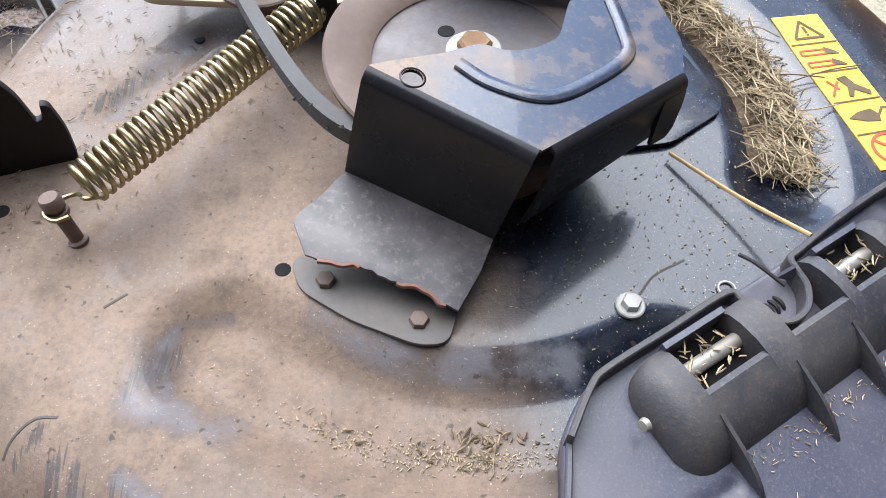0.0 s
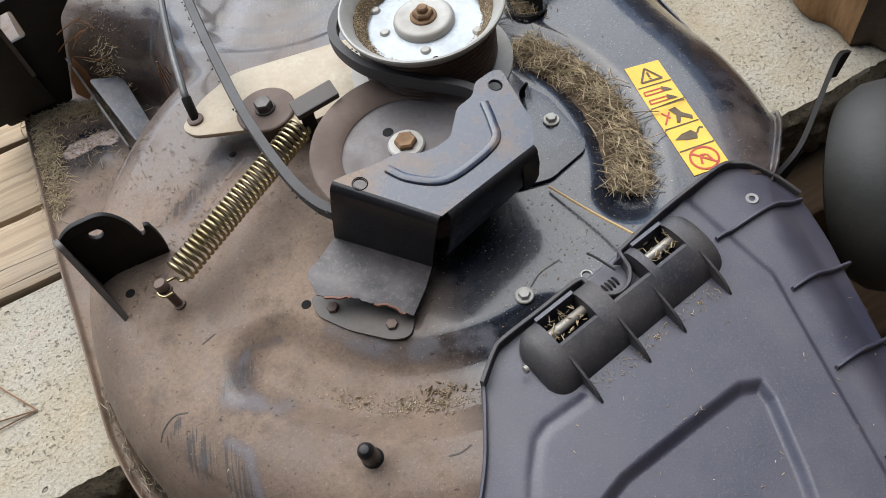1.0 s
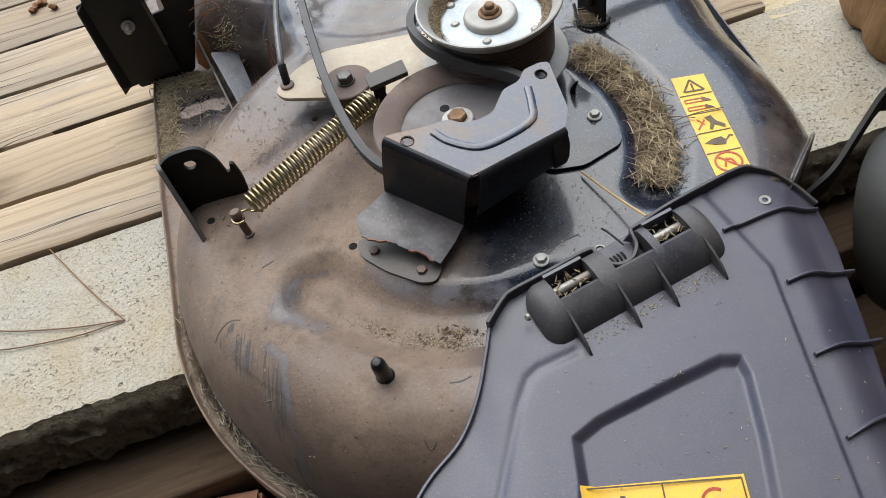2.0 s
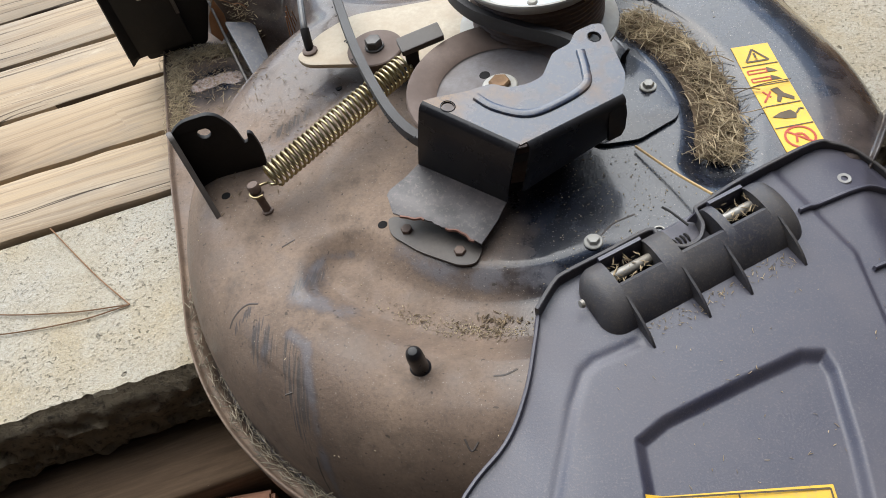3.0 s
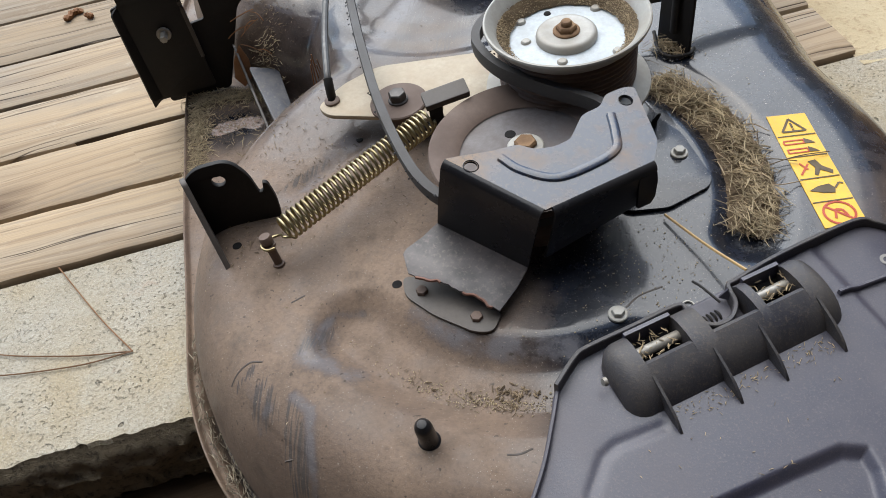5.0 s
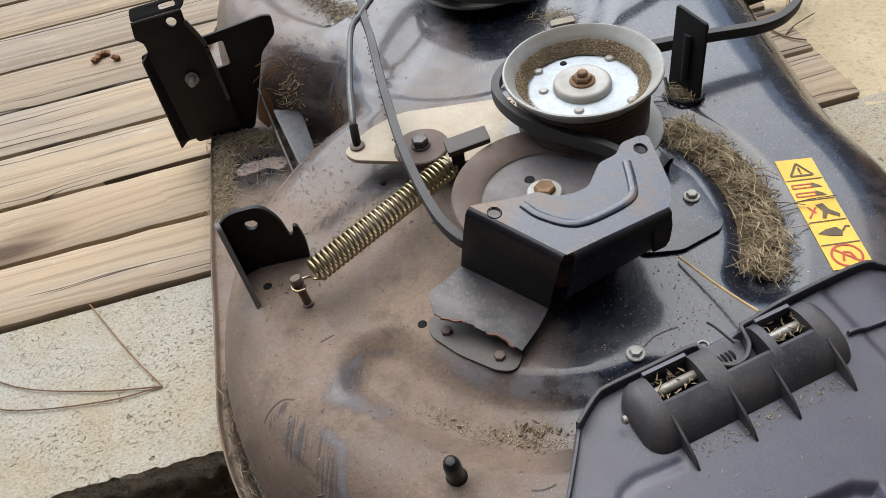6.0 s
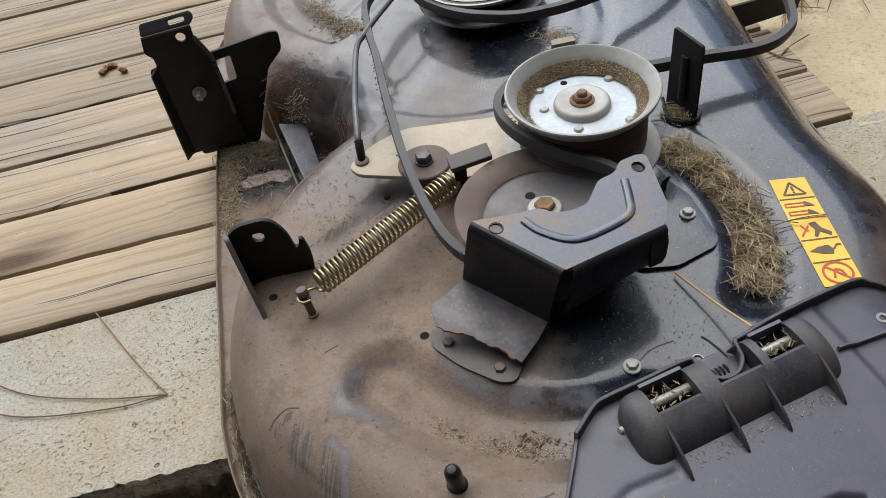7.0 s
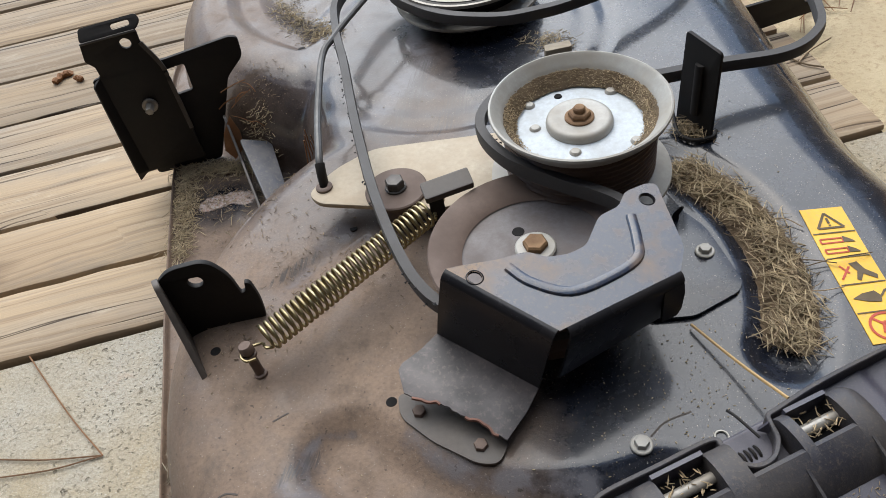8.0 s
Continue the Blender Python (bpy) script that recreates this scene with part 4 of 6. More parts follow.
def decal(deck, a, b, c, d):
    """A yellow warning label of five fields that follows the sheet: corners a b at its far end, d c at its near end."""
    A, B, Cc, D = (np.array(q) for q in (a, b, c, d))

    def at(u, v, lift=0.0006):
        q = (A * (1 - u) + B * u) * (1 - v) + (D * (1 - u) + Cc * u) * v
        return (q[0], q[1], Z(*q) + lift)

    def sheet(bm, poly, lift):
        """A small flat shape given in the label's own fields."""
        vs = [bm.verts.new(at(u, v, lift)) for u, v in poly]
        bm.faces.new(vs)

    nu, nv = 6, 24
    verts = [at(i / nu, j / nv) for j in range(nv + 1) for i in range(nu + 1)]
    verts += [at(i / nu, j / nv, -0.001) for j in range(nv + 1) for i in range(nu + 1)]
    k, h = nu + 1, (nu + 1) * (nv + 1)
    faces = [(j * k + i, (j + 1) * k + i, (j + 1) * k + i + 1, j * k + i + 1) for j in range(nv) for i in range(nu)]
    loop = [i for i in range(nu)] + [j * k + nu for j in range(nv)] + [nv * k + i for i in range(nu, 0, -1)] + [j * k for j in range(nv, 0, -1)]
    faces += [(loop[i], loop[(i + 1) % len(loop)], loop[(i + 1) % len(loop)] + h, loop[i] + h) for i in range(len(loop))]
    label = mesh_ob("warning_label", verts, faces, YELLOW, deck, "yellow warning label with five pictogram fields", smooth=True, auto=40)
    up = 0.0010

    def stroke(bm, pts, w):
        """A line of width w (in the label's width) through points in its fields; the label is four times as long as wide."""
        for (u0, v0), (u1, v1) in zip(pts, pts[1:]):
            du, dv = (u1 - u0), (v1 - v0) * 4.1
            L = math.hypot(du, dv) or 1
            nx, ny = -dv / L * w / 2, du / L * w / 2 / 4.1
            sheet(bm, [(u0 + nx, v0 + ny), (u1 + nx, v1 + ny), (u1 - nx, v1 - ny), (u0 - nx, v0 - ny)], up)

    def mark(name, material, shapes, lines, w, note=""):
        """One printed mark: filled shapes and strokes."""
        bm = bmesh.new()
        for poly in shapes:
            sheet(bm, poly, up)
        for pts in lines:
            stroke(bm, pts, w)
        part(name, bm, material, label, note, smooth=False)

    for v in (0.205, 0.40, 0.60, 0.80):
        mark("field_line", INK, [], [[(0.02, v), (0.98, v)]], 0.035)
    mark("triangle_sign", INK, [], [[(0.50, 0.045), (0.20, 0.165), (0.80, 0.165), (0.50, 0.045)], [(0.50, 0.085), (0.50, 0.130)], [(0.50, 0.140), (0.50, 0.150)]], 0.06, "dark outlined warning triangle")
    for v in (0.27, 0.35):
        mark("dark_mark", INK, [[(0.62, v - 0.035), (0.78, v - 0.005), (0.86, v + 0.02), (0.60, v + 0.015)]], [], 0.05)
        mark("red_outline", REDINK, [], [[(0.10, v - 0.02), (0.60, v - 0.02), (0.60, v + 0.012), (0.10, v + 0.012), (0.10, v - 0.02)]], 0.04)
    mark("dark_mark", INK, [[(0.42, 0.45), (0.62, 0.44), (0.70, 0.50), (0.60, 0.54), (0.50, 0.58), (0.42, 0.57), (0.52, 0.51)], [(0.66, 0.49), (0.90, 0.55), (0.86, 0.58), (0.60, 0.53)]], [], 0.05)
    mark("red_mark", REDINK, [], [[(0.12, 0.56), (0.40, 0.47)], [(0.20, 0.46), (0.34, 0.52)]], 0.05)
    mark("dark_mark", INK, [[(0.10, 0.70), (0.34, 0.67), (0.62, 0.66), (0.72, 0.70), (0.66, 0.74), (0.40, 0.73)]], [[(0.72, 0.70), (0.86, 0.66), (0.95, 0.67)]], 0.05)
    cir = [(0.5 + 0.36 * math.cos(a), 0.90 + 0.36 / 4.1 * math.sin(a)) for a in np.linspace(0, 2 * math.pi, 25)]
    mark("prohibition_ring", REDINK, [], [cir, [cir[3], cir[15]], [(0.36, 0.94), (0.45, 0.87), (0.60, 0.88), (0.66, 0.93)]], 0.06, "red ring with a slash")


def build_cover():
    """A bent sheet-metal guard: sloping top with two holes, two walls, a torn flange."""
    cov = thing("belt_cover", "black sheet-metal belt cover with a torn rusty flange", "belt cover")
    nrm = Vector((0.189, -0.0656, 1)).normalized()

    def top(x, y):
        return Vector((x, y, 0.1857 - 0.189 * x + 0.0656 * y))

    x_ax = Vector((1, 0, -0.189)).normalized()
    y_ax = nrm.cross(x_ax)
    org = top(0.05, 0.24)
    m = Matrix(((x_ax.x, y_ax.x, nrm.x, org.x), (x_ax.y, y_ax.y, nrm.y, org.y), (x_ax.z, y_ax.z, nrm.z, org.z), (0, 0, 0, 1)))
    inv = m.inverted()

    def loc(x, y):
        q = inv @ top(x, y)
        return (q.x, q.y)

    r = 0.005
    L, F, R = (Vector(loc(*q)) for q in ((-0.0135, 0.2155), (0.052, 0.187), (0.1163, 0.2405)))
    o1 = Vector(((F - L).y, -(F - L).x)).normalized()
    o2 = Vector(((R - F).y, -(R - F).x)).normalized()
    inner_corner = F - (o1 + o2).normalized() * r / max(0.3, (o1 + o2).normalized().dot(o1))
    back = [loc(*q) for q in ((0.1155, 0.262), (0.1005, 0.308), (0.094, 0.3065), (0.082, 0.297), (0.079, 0.285), (0.068, 0.275), (0.0645, 0.262), (0.062, 0.252), (0.053, 0.244), (0.041, 0.239),
                                          (0.030, 0.241), (0.015, 0.232), (-0.004, 0.224))]
    back = rounded([tuple(R - o2 * r), *back, tuple(L - o1 * r)], 0.004, 4)[5:-5]
    outline = [tuple(L - o1 * r), tuple(inner_corner), tuple(R - o2 * r), *back]
    holes = [circle(*loc(0.0045, 0.2175), 0.0041), circle(*loc(0.095, 0.294), 0.0043)]
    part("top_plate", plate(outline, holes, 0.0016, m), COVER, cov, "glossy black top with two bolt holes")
    for q in ((0.0045, 0.2175), (0.095, 0.294)):
        part("hole_lip", lathe([(0.0040, -0.0016), (0.0041, -0.0002), (0.0045, 0.0004), (0.0048, 0.0003), (0.0052, -0.0002)], 28, m @ Matrix.Translation((*loc(*q), 0))), BLACK, cov, "dark pressed lip of a bolt hole")
    g = smooth_path([m @ Vector((*loc(*q), 0.0006)) for q in ((0.021, 0.228), (0.034, 0.2205), (0.055, 0.2185), (0.075, 0.232), (0.0895, 0.248), (0.0895, 0.262), (0.086, 0.279))], 6)
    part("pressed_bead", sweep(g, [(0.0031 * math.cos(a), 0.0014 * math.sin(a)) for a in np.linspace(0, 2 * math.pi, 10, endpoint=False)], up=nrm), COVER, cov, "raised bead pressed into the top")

    def wall(a, b, o, depth_a, depth_b, inset_a, inset_b, name, label, flare=None):
        """A rounded bend along the edge a-b and a wall down from it; depths at both ends."""
        d = (b - a).normalized()
        a, b = a + d * inset_a, b - d * inset_b
        cols, rows = 14, []
        for i in range(cols + 1):
            t = i / cols
            e = a + (b - a) * t
            depth = depth_a + (depth_b - depth_a) * t
            line = []
            for k in range(6):
                ang = radians(18 * k)
                q = e - o * r + o * r * math.sin(ang)
                line.append(Vector((q.x, q.y, -r * (1 - math.cos(ang)))))
            for k in range(1, 6):
                w = k / 5
                q = e + o * (0.0008 * math.sin(w * 3))
                line.append(Vector((q.x, q.y, -r - (depth - r) * w)))
            if flare:
                line += flare(t, line[-1], e)
            rows.append([m @ v for v in line])
        k = len(rows[0])
        bm = bmesh.new()
        inside = (m.to_3x3() @ Vector((o.x, o.y, 0))).normalized() * -0.0016
        verts = [v for line in rows for v in line] + [v + inside - nrm * (0.0016 if i % k < 3 or i % k > 11 else 0) for i, v in enumerate(v for line in rows for v in line)]
        n = len(rows) * k
        faces = []
        for i in range(cols):
            for q in range(k - 1):
                f = (i * k + q, i * k + q + 1, (i + 1) * k + q + 1, (i + 1) * k + q)
                faces += [f, tuple(v + n for v in f[::-1])]
        for q in range(k - 1):
            faces += [(q, q + n, q + 1 + n, q + 1), (cols * k + q, cols * k + q + 1, cols * k + q + 1 + n, cols * k + q + n)]
        for i in range(cols):
            faces += [(i * k + k - 1, i * k + k - 1 + n, (i + 1) * k + k - 1 + n, (i + 1) * k + k - 1), (i * k, (i + 1) * k, (i + 1) * k + n, i * k + n)]
        add(bm, verts, faces)
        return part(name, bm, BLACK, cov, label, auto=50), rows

    w1, rows = wall(L, F, o1, 0.060, 0.056, 0.0, 0.004, "side_wall", "black wall dusty towards its foot")
    wall(F, R, o2, 0.046, 0.033, 0.0075, 0.0, "front_wall", "shallow black wall")
    # the flange at the foot of the wall, torn along its edge
    p0, p1 = rows[0][-1], rows[-1][-1]
    fx = (p1 - p0).normalized()
    fy = Vector((fx.y, -fx.x, 0)).normalized()
    fy = (fy + Vector((0, 0, -0.10))).normalized()
    fz = fx.cross(-fy).normalized()
    fm = Matrix(((fx.x, -fy.x, fz.x, p0.x), (fx.y, -fy.y, fz.y, p0.y), (fx.z, -fy.z, fz.z, p0.z + 0.0008), (0, 0, 0, 1)))
    rng = random.Random(3)
    width = (p1 - p0).length
    torn = []
    for k in range(25):
        t = k / 24
        torn.append((0.004 + 0.0645 * t, -0.0415 + 0.0068 * t - 0.0010 * math.sin(t * 15) + 0.0025 * math.sin(t * math.pi) + rng.uniform(-0.0007, 0.0007)))
    outline = [(0.0, 0.001), (-0.0030, -0.014), (-0.0075, -0.027), (-0.0070, -0.0315), *torn, (width + 0.001, -0.016), (width, 0.001)]
    fl = part("flange", plate(outline, (), 0.0016, fm, bevel=0.0003), FLANGE, w1, "dusty grey flange with a torn edge")
    for i0, i1 in ((2, 8), (14, 22)):
        edge = [fm @ Vector((float(x), float(y) - 0.0004, -0.0004)) for x, y in torn[i0:i1 + 1]]
        part("torn_edge", sweep(smooth_path(edge, 3), [(-0.0006, -0.0009), (0.0009, -0.0007), (0.0007, 0.0008), (-0.0006, 0.0006)]), TORN, w1, "bright rusty tear along the flange")
    ear = plate(rounded([(-0.014, 0.000), (0.0, -0.001), (0.0012, -0.010), (0.0002, -0.023), (-0.003, -0.0275), (-0.014, -0.026)], 0.0012), (), 0.0016,
                upright(m @ Vector((R.x, R.y, -0.004)), m @ Vector((*(R + (R - F).normalized() * 0.02), -0.004))))
    part("side_ear", ear, BLACK, cov, "black folded ear")


def build_pulleys():
    # spindle pulley: rusty rim, recessed worn face
    sp = thing("spindle_pulley", "rusty flat steel spindle pulley with a worn grey face", "pulley", (0.0300, 0.2755, 0.0015))
    part("rim", lathe([(0.030, 0.118), (0.055, 0.119), (0.060, 0.135), (0.052, 0.146), (0.060, 0.152), (0.0665, 0.160), (0.0672, 0.1632), (0.0662, 0.1645), (0.062, 0.1638), (0.051, 0.1600), (0.0475, 0.1580), (0.046, 0.1570)], 72), RUST, sp, "brown rusty rim")
    face = part("face", lathe([(0.0475, 0.1568), (0.0450, 0.1560), (0.0430, 0.1562), (0.030, 0.1575), (0.018, 0.1582), (0.0, 0.1582)], 72), PULLEYFACE, sp, "worn blue-grey face")
    part("nut_washer", lathe([(0, 0.158), (0.0128, 0.158), (0.0128, 0.1612), (0.0118, 0.1622), (0.0098, 0.1625), (0, 0.1625)], 36), RIM, sp, "pale yellow flange nut")
    part("spindle_end", lathe([(0, 0.162), (0.0078, 0.162), (0.0078, 0.1655), (0.0066, 0.1668), (0, 0.1668)], 6), RUSTBOLT, sp, "rusty spindle end")
    # black disc painted in for the shade of a hole
    part("face_hole", lathe([(0, 0.15855), (0.0038, 0.15855), (0.0041, 0.1578)], 18, pose(-0.0125, 0.0155, 0)), HOLESHADE, face)
    lg = plate(rounded([(0, 0), (0.034, 0), (0.034, 0.014), (0, 0.014)], 0.0015), (), 0.006, pose(0, 0, 0), bevel=0.0008)
    lugm = Matrix.Translation((-0.045, 0.309, 0.1690)) @ pose(0, 0, 0, 14, -4, 26)
    lg.transform(Matrix.Translation((-0.027, -0.276, 0)) @ lugm)
    # idler pulley with two flanges and packed clippings
    idp = thing("idler_pulley", "zinc idler pulley packed with dry clippings", "pulley", (0.052, 0.369, 0))
    part("lower_flange", lathe([(0.020, 0.142), (0.060, 0.1425), (0.0625, 0.144), (0.0622, 0.1460), (0.058, 0.1480), (0.050, 0.1510)], 72), RIM, idp, "dull lower flange")
    ridges = [(0.0500, 0.150)]
    for k in range(9):
        z = 0.1525 + 0.0040 * k
        ridges += [(0.0494, z), (0.0512, z + 0.0012), (0.0513, z + 0.0024), (0.0497, z + 0.0034)]
    part("groove_wall", lathe([*ridges, (0.0520, 0.1915)], 72), RUST, idp, "grooved brown wall")
    part("upper_flange", lathe([(0.0515, 0.1900), (0.0560, 0.1945), (0.0590, 0.1985), (0.0600, 0.2010), (0.0596, 0.2024), (0.0584, 0.2028), (0.0572, 0.2020), (0.0560, 0.2002), (0.0528, 0.1975), (0.0500, 0.1930), (0.0470, 0.1850), (0.0455, 0.1830)], 96), RIM, idp, "pale dusty upper flange")
    disc = part("disc", lathe([(0.0465, 0.1836), (0.0440, 0.1834), (0.0400, 0.1838), (0.026, 0.1846), (0.0, 0.1846)], 72), GALV, idp, "bright galvanised disc")
    part("hub", lathe([(0.0222, 0.1840), (0.0224, 0.1868), (0.0218, 0.1890), (0.0205, 0.1903), (0.0185, 0.1908), (0.0150, 0.1902), (0.0120, 0.1898), (0.0, 0.1898)], 64), RIM, idp, "stained round hub")
    part("hub_washer", lathe([(0, 0.1896), (0.0098, 0.1896), (0.0098, 0.1908), (0.0090, 0.1914), (0, 0.1914)], 32), RUSTBOLT, idp, "rusty washer under the nut")
    part("hub_nut", lathe([(0, 0.191), (0.0074, 0.191), (0.0076, 0.1916), (0.0076, 0.1938), (0.0066, 0.1950), (0.0, 0.1950)], 6), RUSTBOLT, idp, "rusty hub nut")
    part("stud_end", lathe([(0, 0.194), (0.0040, 0.194), (0.0040, 0.1976), (0.0032, 0.1986), (0, 0.1986)], 18), RUSTBOLT, idp, "rusty stud end")
    for a, r in ((62, 0.041), (150, 0.041), (190, 0.0295), (268, 0.0295), (335, 0.041)):
        bm = lathe([(0, 0.1862), (0.0028, 0.1860), (0.0039, 0.1848), (0.0041, 0.1835)], 16, pose(r * math.cos(radians(a)), r * math.sin(radians(a)), 0))
        part("rivet", bm, RIM, disc)
    # two black discs in place of the shade inside open holes
    for a, r in ((118, 0.035), (278, 0.040)):
        bm = lathe([(0, 0.1851), (0.0024, 0.1851), (0.0029, 0.1842)], 14, pose(r * math.cos(radians(a)), r * math.sin(radians(a)), 0))
        part("disc_hole", bm, HOLESHADE, disc)
    rng = random.Random(11)

    def inside(g):
        a = g.choice((g.gauss(1.75, 0.75), g.gauss(0.3, 0.5), g.gauss(3.2, 0.35)))
        r = g.uniform(0.0415, 0.0500)
        return r * math.cos(a), r * math.sin(a), 0.1850 + (r - 0.0413) * 1.12, a + math.pi / 2 + g.gauss(0, 0.9)

    v, f = blades(2600, inside, (0.0005, 0.0026), (0.00010, 0.00028), rng)
    tagged(mesh_ob("packed_chaff", v, f, STRAW, idp, "dry clippings packed inside the rim", smooth=False), kind="stuff")
    n, verts = 120, []
    for i in range(n):
        a = 2 * math.pi * i / n
        thick = 0.35 + 0.65 * max(math.exp(-wrap(a - 1.7) ** 2 / 1.6), 0.9 * math.exp(-wrap(a - 0.1) ** 2 / 0.5), 0.8 * math.exp(-wrap(a - 3.3) ** 2 / 0.4))
        thick *= 0.85 + 0.5 * noise.noise((math.cos(a) * 5, math.sin(a) * 5, 0))
        for q, (r, z) in enumerate(((0.0455, 0.1838), (0.0466, 0.1862), (0.0480, 0.1888), (0.0494, 0.1914), (0.0506, 0.1936))):
            inward = (0.0042, 0.0040, 0.0030, 0.0016, -0.0006)[q] * thick + 0.0009 * noise.noise((math.cos(a) * 40, math.sin(a) * 40, q * 2.1))
            verts.append(((r - inward) * math.cos(a), (r - inward) * math.sin(a), z + 0.0006))
    bm = bmesh.new()
    add(bm, verts, [(i * 5 + q, ((i + 1) % n) * 5 + q, ((i + 1) % n) * 5 + q + 1, i * 5 + q + 1) for i in range(n) for q in range(4)])
    part("clipping_bed", bm, CHAFF, idp, "brown chaff bed")
    # far drive pulley
    far = thing("drive_pulley", "grey two-groove drive pulley at the far spindle", "pulley", (-0.069, 0.634, 0))
    part("sheave", lathe([(0.025, 0.120), (0.056, 0.128), (0.069, 0.137), (0.0705, 0.1390), (0.068, 0.1405), (0.050, 0.146), (0.050, 0.1500), (0.066, 0.1590), (0.0675, 0.1615), (0.065, 0.1630), (0.050, 0.1640), (0.030, 0.167), (0.0, 0.167)], 72), BLACK, far, "black sheave with two grooves")
    part("lower_rim", lathe([(0.0640, 0.1345), (0.0700, 0.1375), (0.0712, 0.1395), (0.0706, 0.1412), (0.0640, 0.1432), (0.0560, 0.1455)], 72), ZINC, far, "bright worn lower flange")
    part("top_disc", lathe([(0.062, 0.1640), (0.052, 0.1648), (0.046, 0.1668), (0.030, 0.1690), (0.0, 0.1690)], 72), ZINC, far, "worn bright top of the pulley")
    part("bright_rim", lathe([(0.0660, 0.1634), (0.0682, 0.1630), (0.0685, 0.1602), (0.0670, 0.1594)], 72), ZINC, far, "bright rim")
    return lg


def build_arm(lug, deck):
    arm = new("idler_arm")
    arm.parent = deck
    tagged(arm, "dusty yellow steel idler arm pivoting on a bolt")
    zt = 0.1455
    part("arm_plate", plate(rounded([(-0.143, 0.338), (-0.130, 0.366), (-0.106, 0.390), (0.0, 0.412), (0.058, 0.400), (0.060, 0.372), (0.010, 0.350), (-0.044, 0.324), (-0.075, 0.326), (-0.132, 0.328)], 0.010), (), 0.004, pose(0, 0, zt), bevel=0.001), ARM, arm, "flat yellow plate dulled by dust")
    part("pivot_washer", lathe([(0, 0), (0.0225, 0), (0.0225, 0.0022), (0.0215, 0.003), (0, 0.003)], 48, pose(-0.0765, 0.3425, zt)), RUST, arm, "large brown washer")
    hexbolt((-0.0765, 0.3425, zt + 0.003), 0.0070, 0.0080, 0.0078, EDGE, arm, "pivot_bolt", "dark pivot bolt")
    part("pivot_post", lathe([(0.011, 0.112), (0.011, zt - 0.004)], 24, pose(-0.0765, 0.3425, 0)), RUST, arm, "pivot post")
    lug.transform(Matrix.Translation((0.027, 0.276, 0)))
    part("spring_lug", lug, DUSTYBLACK, arm, "dusty black folded lug hooked by the spring")
    strap = plate(rounded([(0, 0), (0.010, 0), (0.010, 0.030), (0, 0.030)], 0.001), (), 0.0025, upright((-0.044, 0.3125, 0.139), (-0.037, 0.316, 0)), bevel=0.0004)
    part("lug_strap", strap, BRACKET, arm, "narrow strap under the lug")
    # lift rod
    rod = thing("lift_rod", "thin bent zinc rod standing in the arm's end", "rod")
    path = smooth_path([(-0.132, 0.344, 0.136), (-0.134, 0.352, 0.158), (-0.138, 0.366, 0.164), (-0.151, 0.410, 0.166), (-0.168, 0.482, 0.168), (-0.166, 0.510, 0.169), (-0.159, 0.545, 0.170), (-0.145, 0.60, 0.17), (-0.12, 0.68, 0.165)], 8)
    part("rod", sweep(path, ring(0.0029, 10)), DULLROD, rod)
    part("rod_sleeve", sweep(path[2:11], ring(0.0037, 12)), BRACKET, rod, "dark sleeve at the rod's foot")
    part("rod_nut", lathe([(0.003, 0), (0.0062, 0), (0.0062, 0.0016), (0.0052, 0.0024), (0.003, 0.0026)], 24, pose(-0.132, 0.3445, zt)), RUST, rod, "nut at the foot")


def build_spring():
    spr = thing("tension_spring", "brassy coil tension spring stretched between stud and arm", "spring")
    a, b = Vector((-0.1295, 0.2055, 0.1475)), Vector((-0.047, 0.3165, 0.1510))
    ax = (b - a).normalized()
    s1 = ax.cross(Vector((0, 0, 1))).normalized()
    s2 = s1.cross(ax)
    turns, r, pts = 33, 0.0090, []
    length = (b - a).length
    for i in range(turns * 14 + 1):
        t = i / (turns * 14)
        ang = 2 * math.pi * turns * t
        k = r * (0.8 if t > 0.985 else 1)
        pts.append(a + ax * (length * t) + s1 * (k * math.cos(ang)) + s2 * (k * math.sin(ang)))
    part("coil", sweep(pts, ring(0.00112, 7), up=(0.3, -0.5, 0.81)), BRASS, spr, auto=80)
    hook = smooth_path([a + s1 * r, a - ax * 0.004 + s1 * r * 0.8 + Vector((0, 0, 0.002)), (-0.134, 0.206, 0.1420), (-0.1435, 0.2030, 0.1400), (-0.1455, 0.1970, 0.1398), (-0.1405, 0.1935, 0.1398), (-0.1352, 0.1960, 0.1398)], 8)
    part("hook", sweep(hook, ring(0.0010, 8), up=(0.1, 0.2, 1)), BRASS, spr)
    hook = smooth_path([b + s1 * r * 0.8, b + ax * 0.004 + s2 * 0.006, b + ax * 0.010 + s2 * 0.008, b + ax * 0.014 + s2 * 0.002, b + ax * 0.010 - s2 * 0.004], 8)
    part("hook", sweep(hook, ring(0.0013, 8), up=(0.1, 0.2, 1)), BRASS, spr)


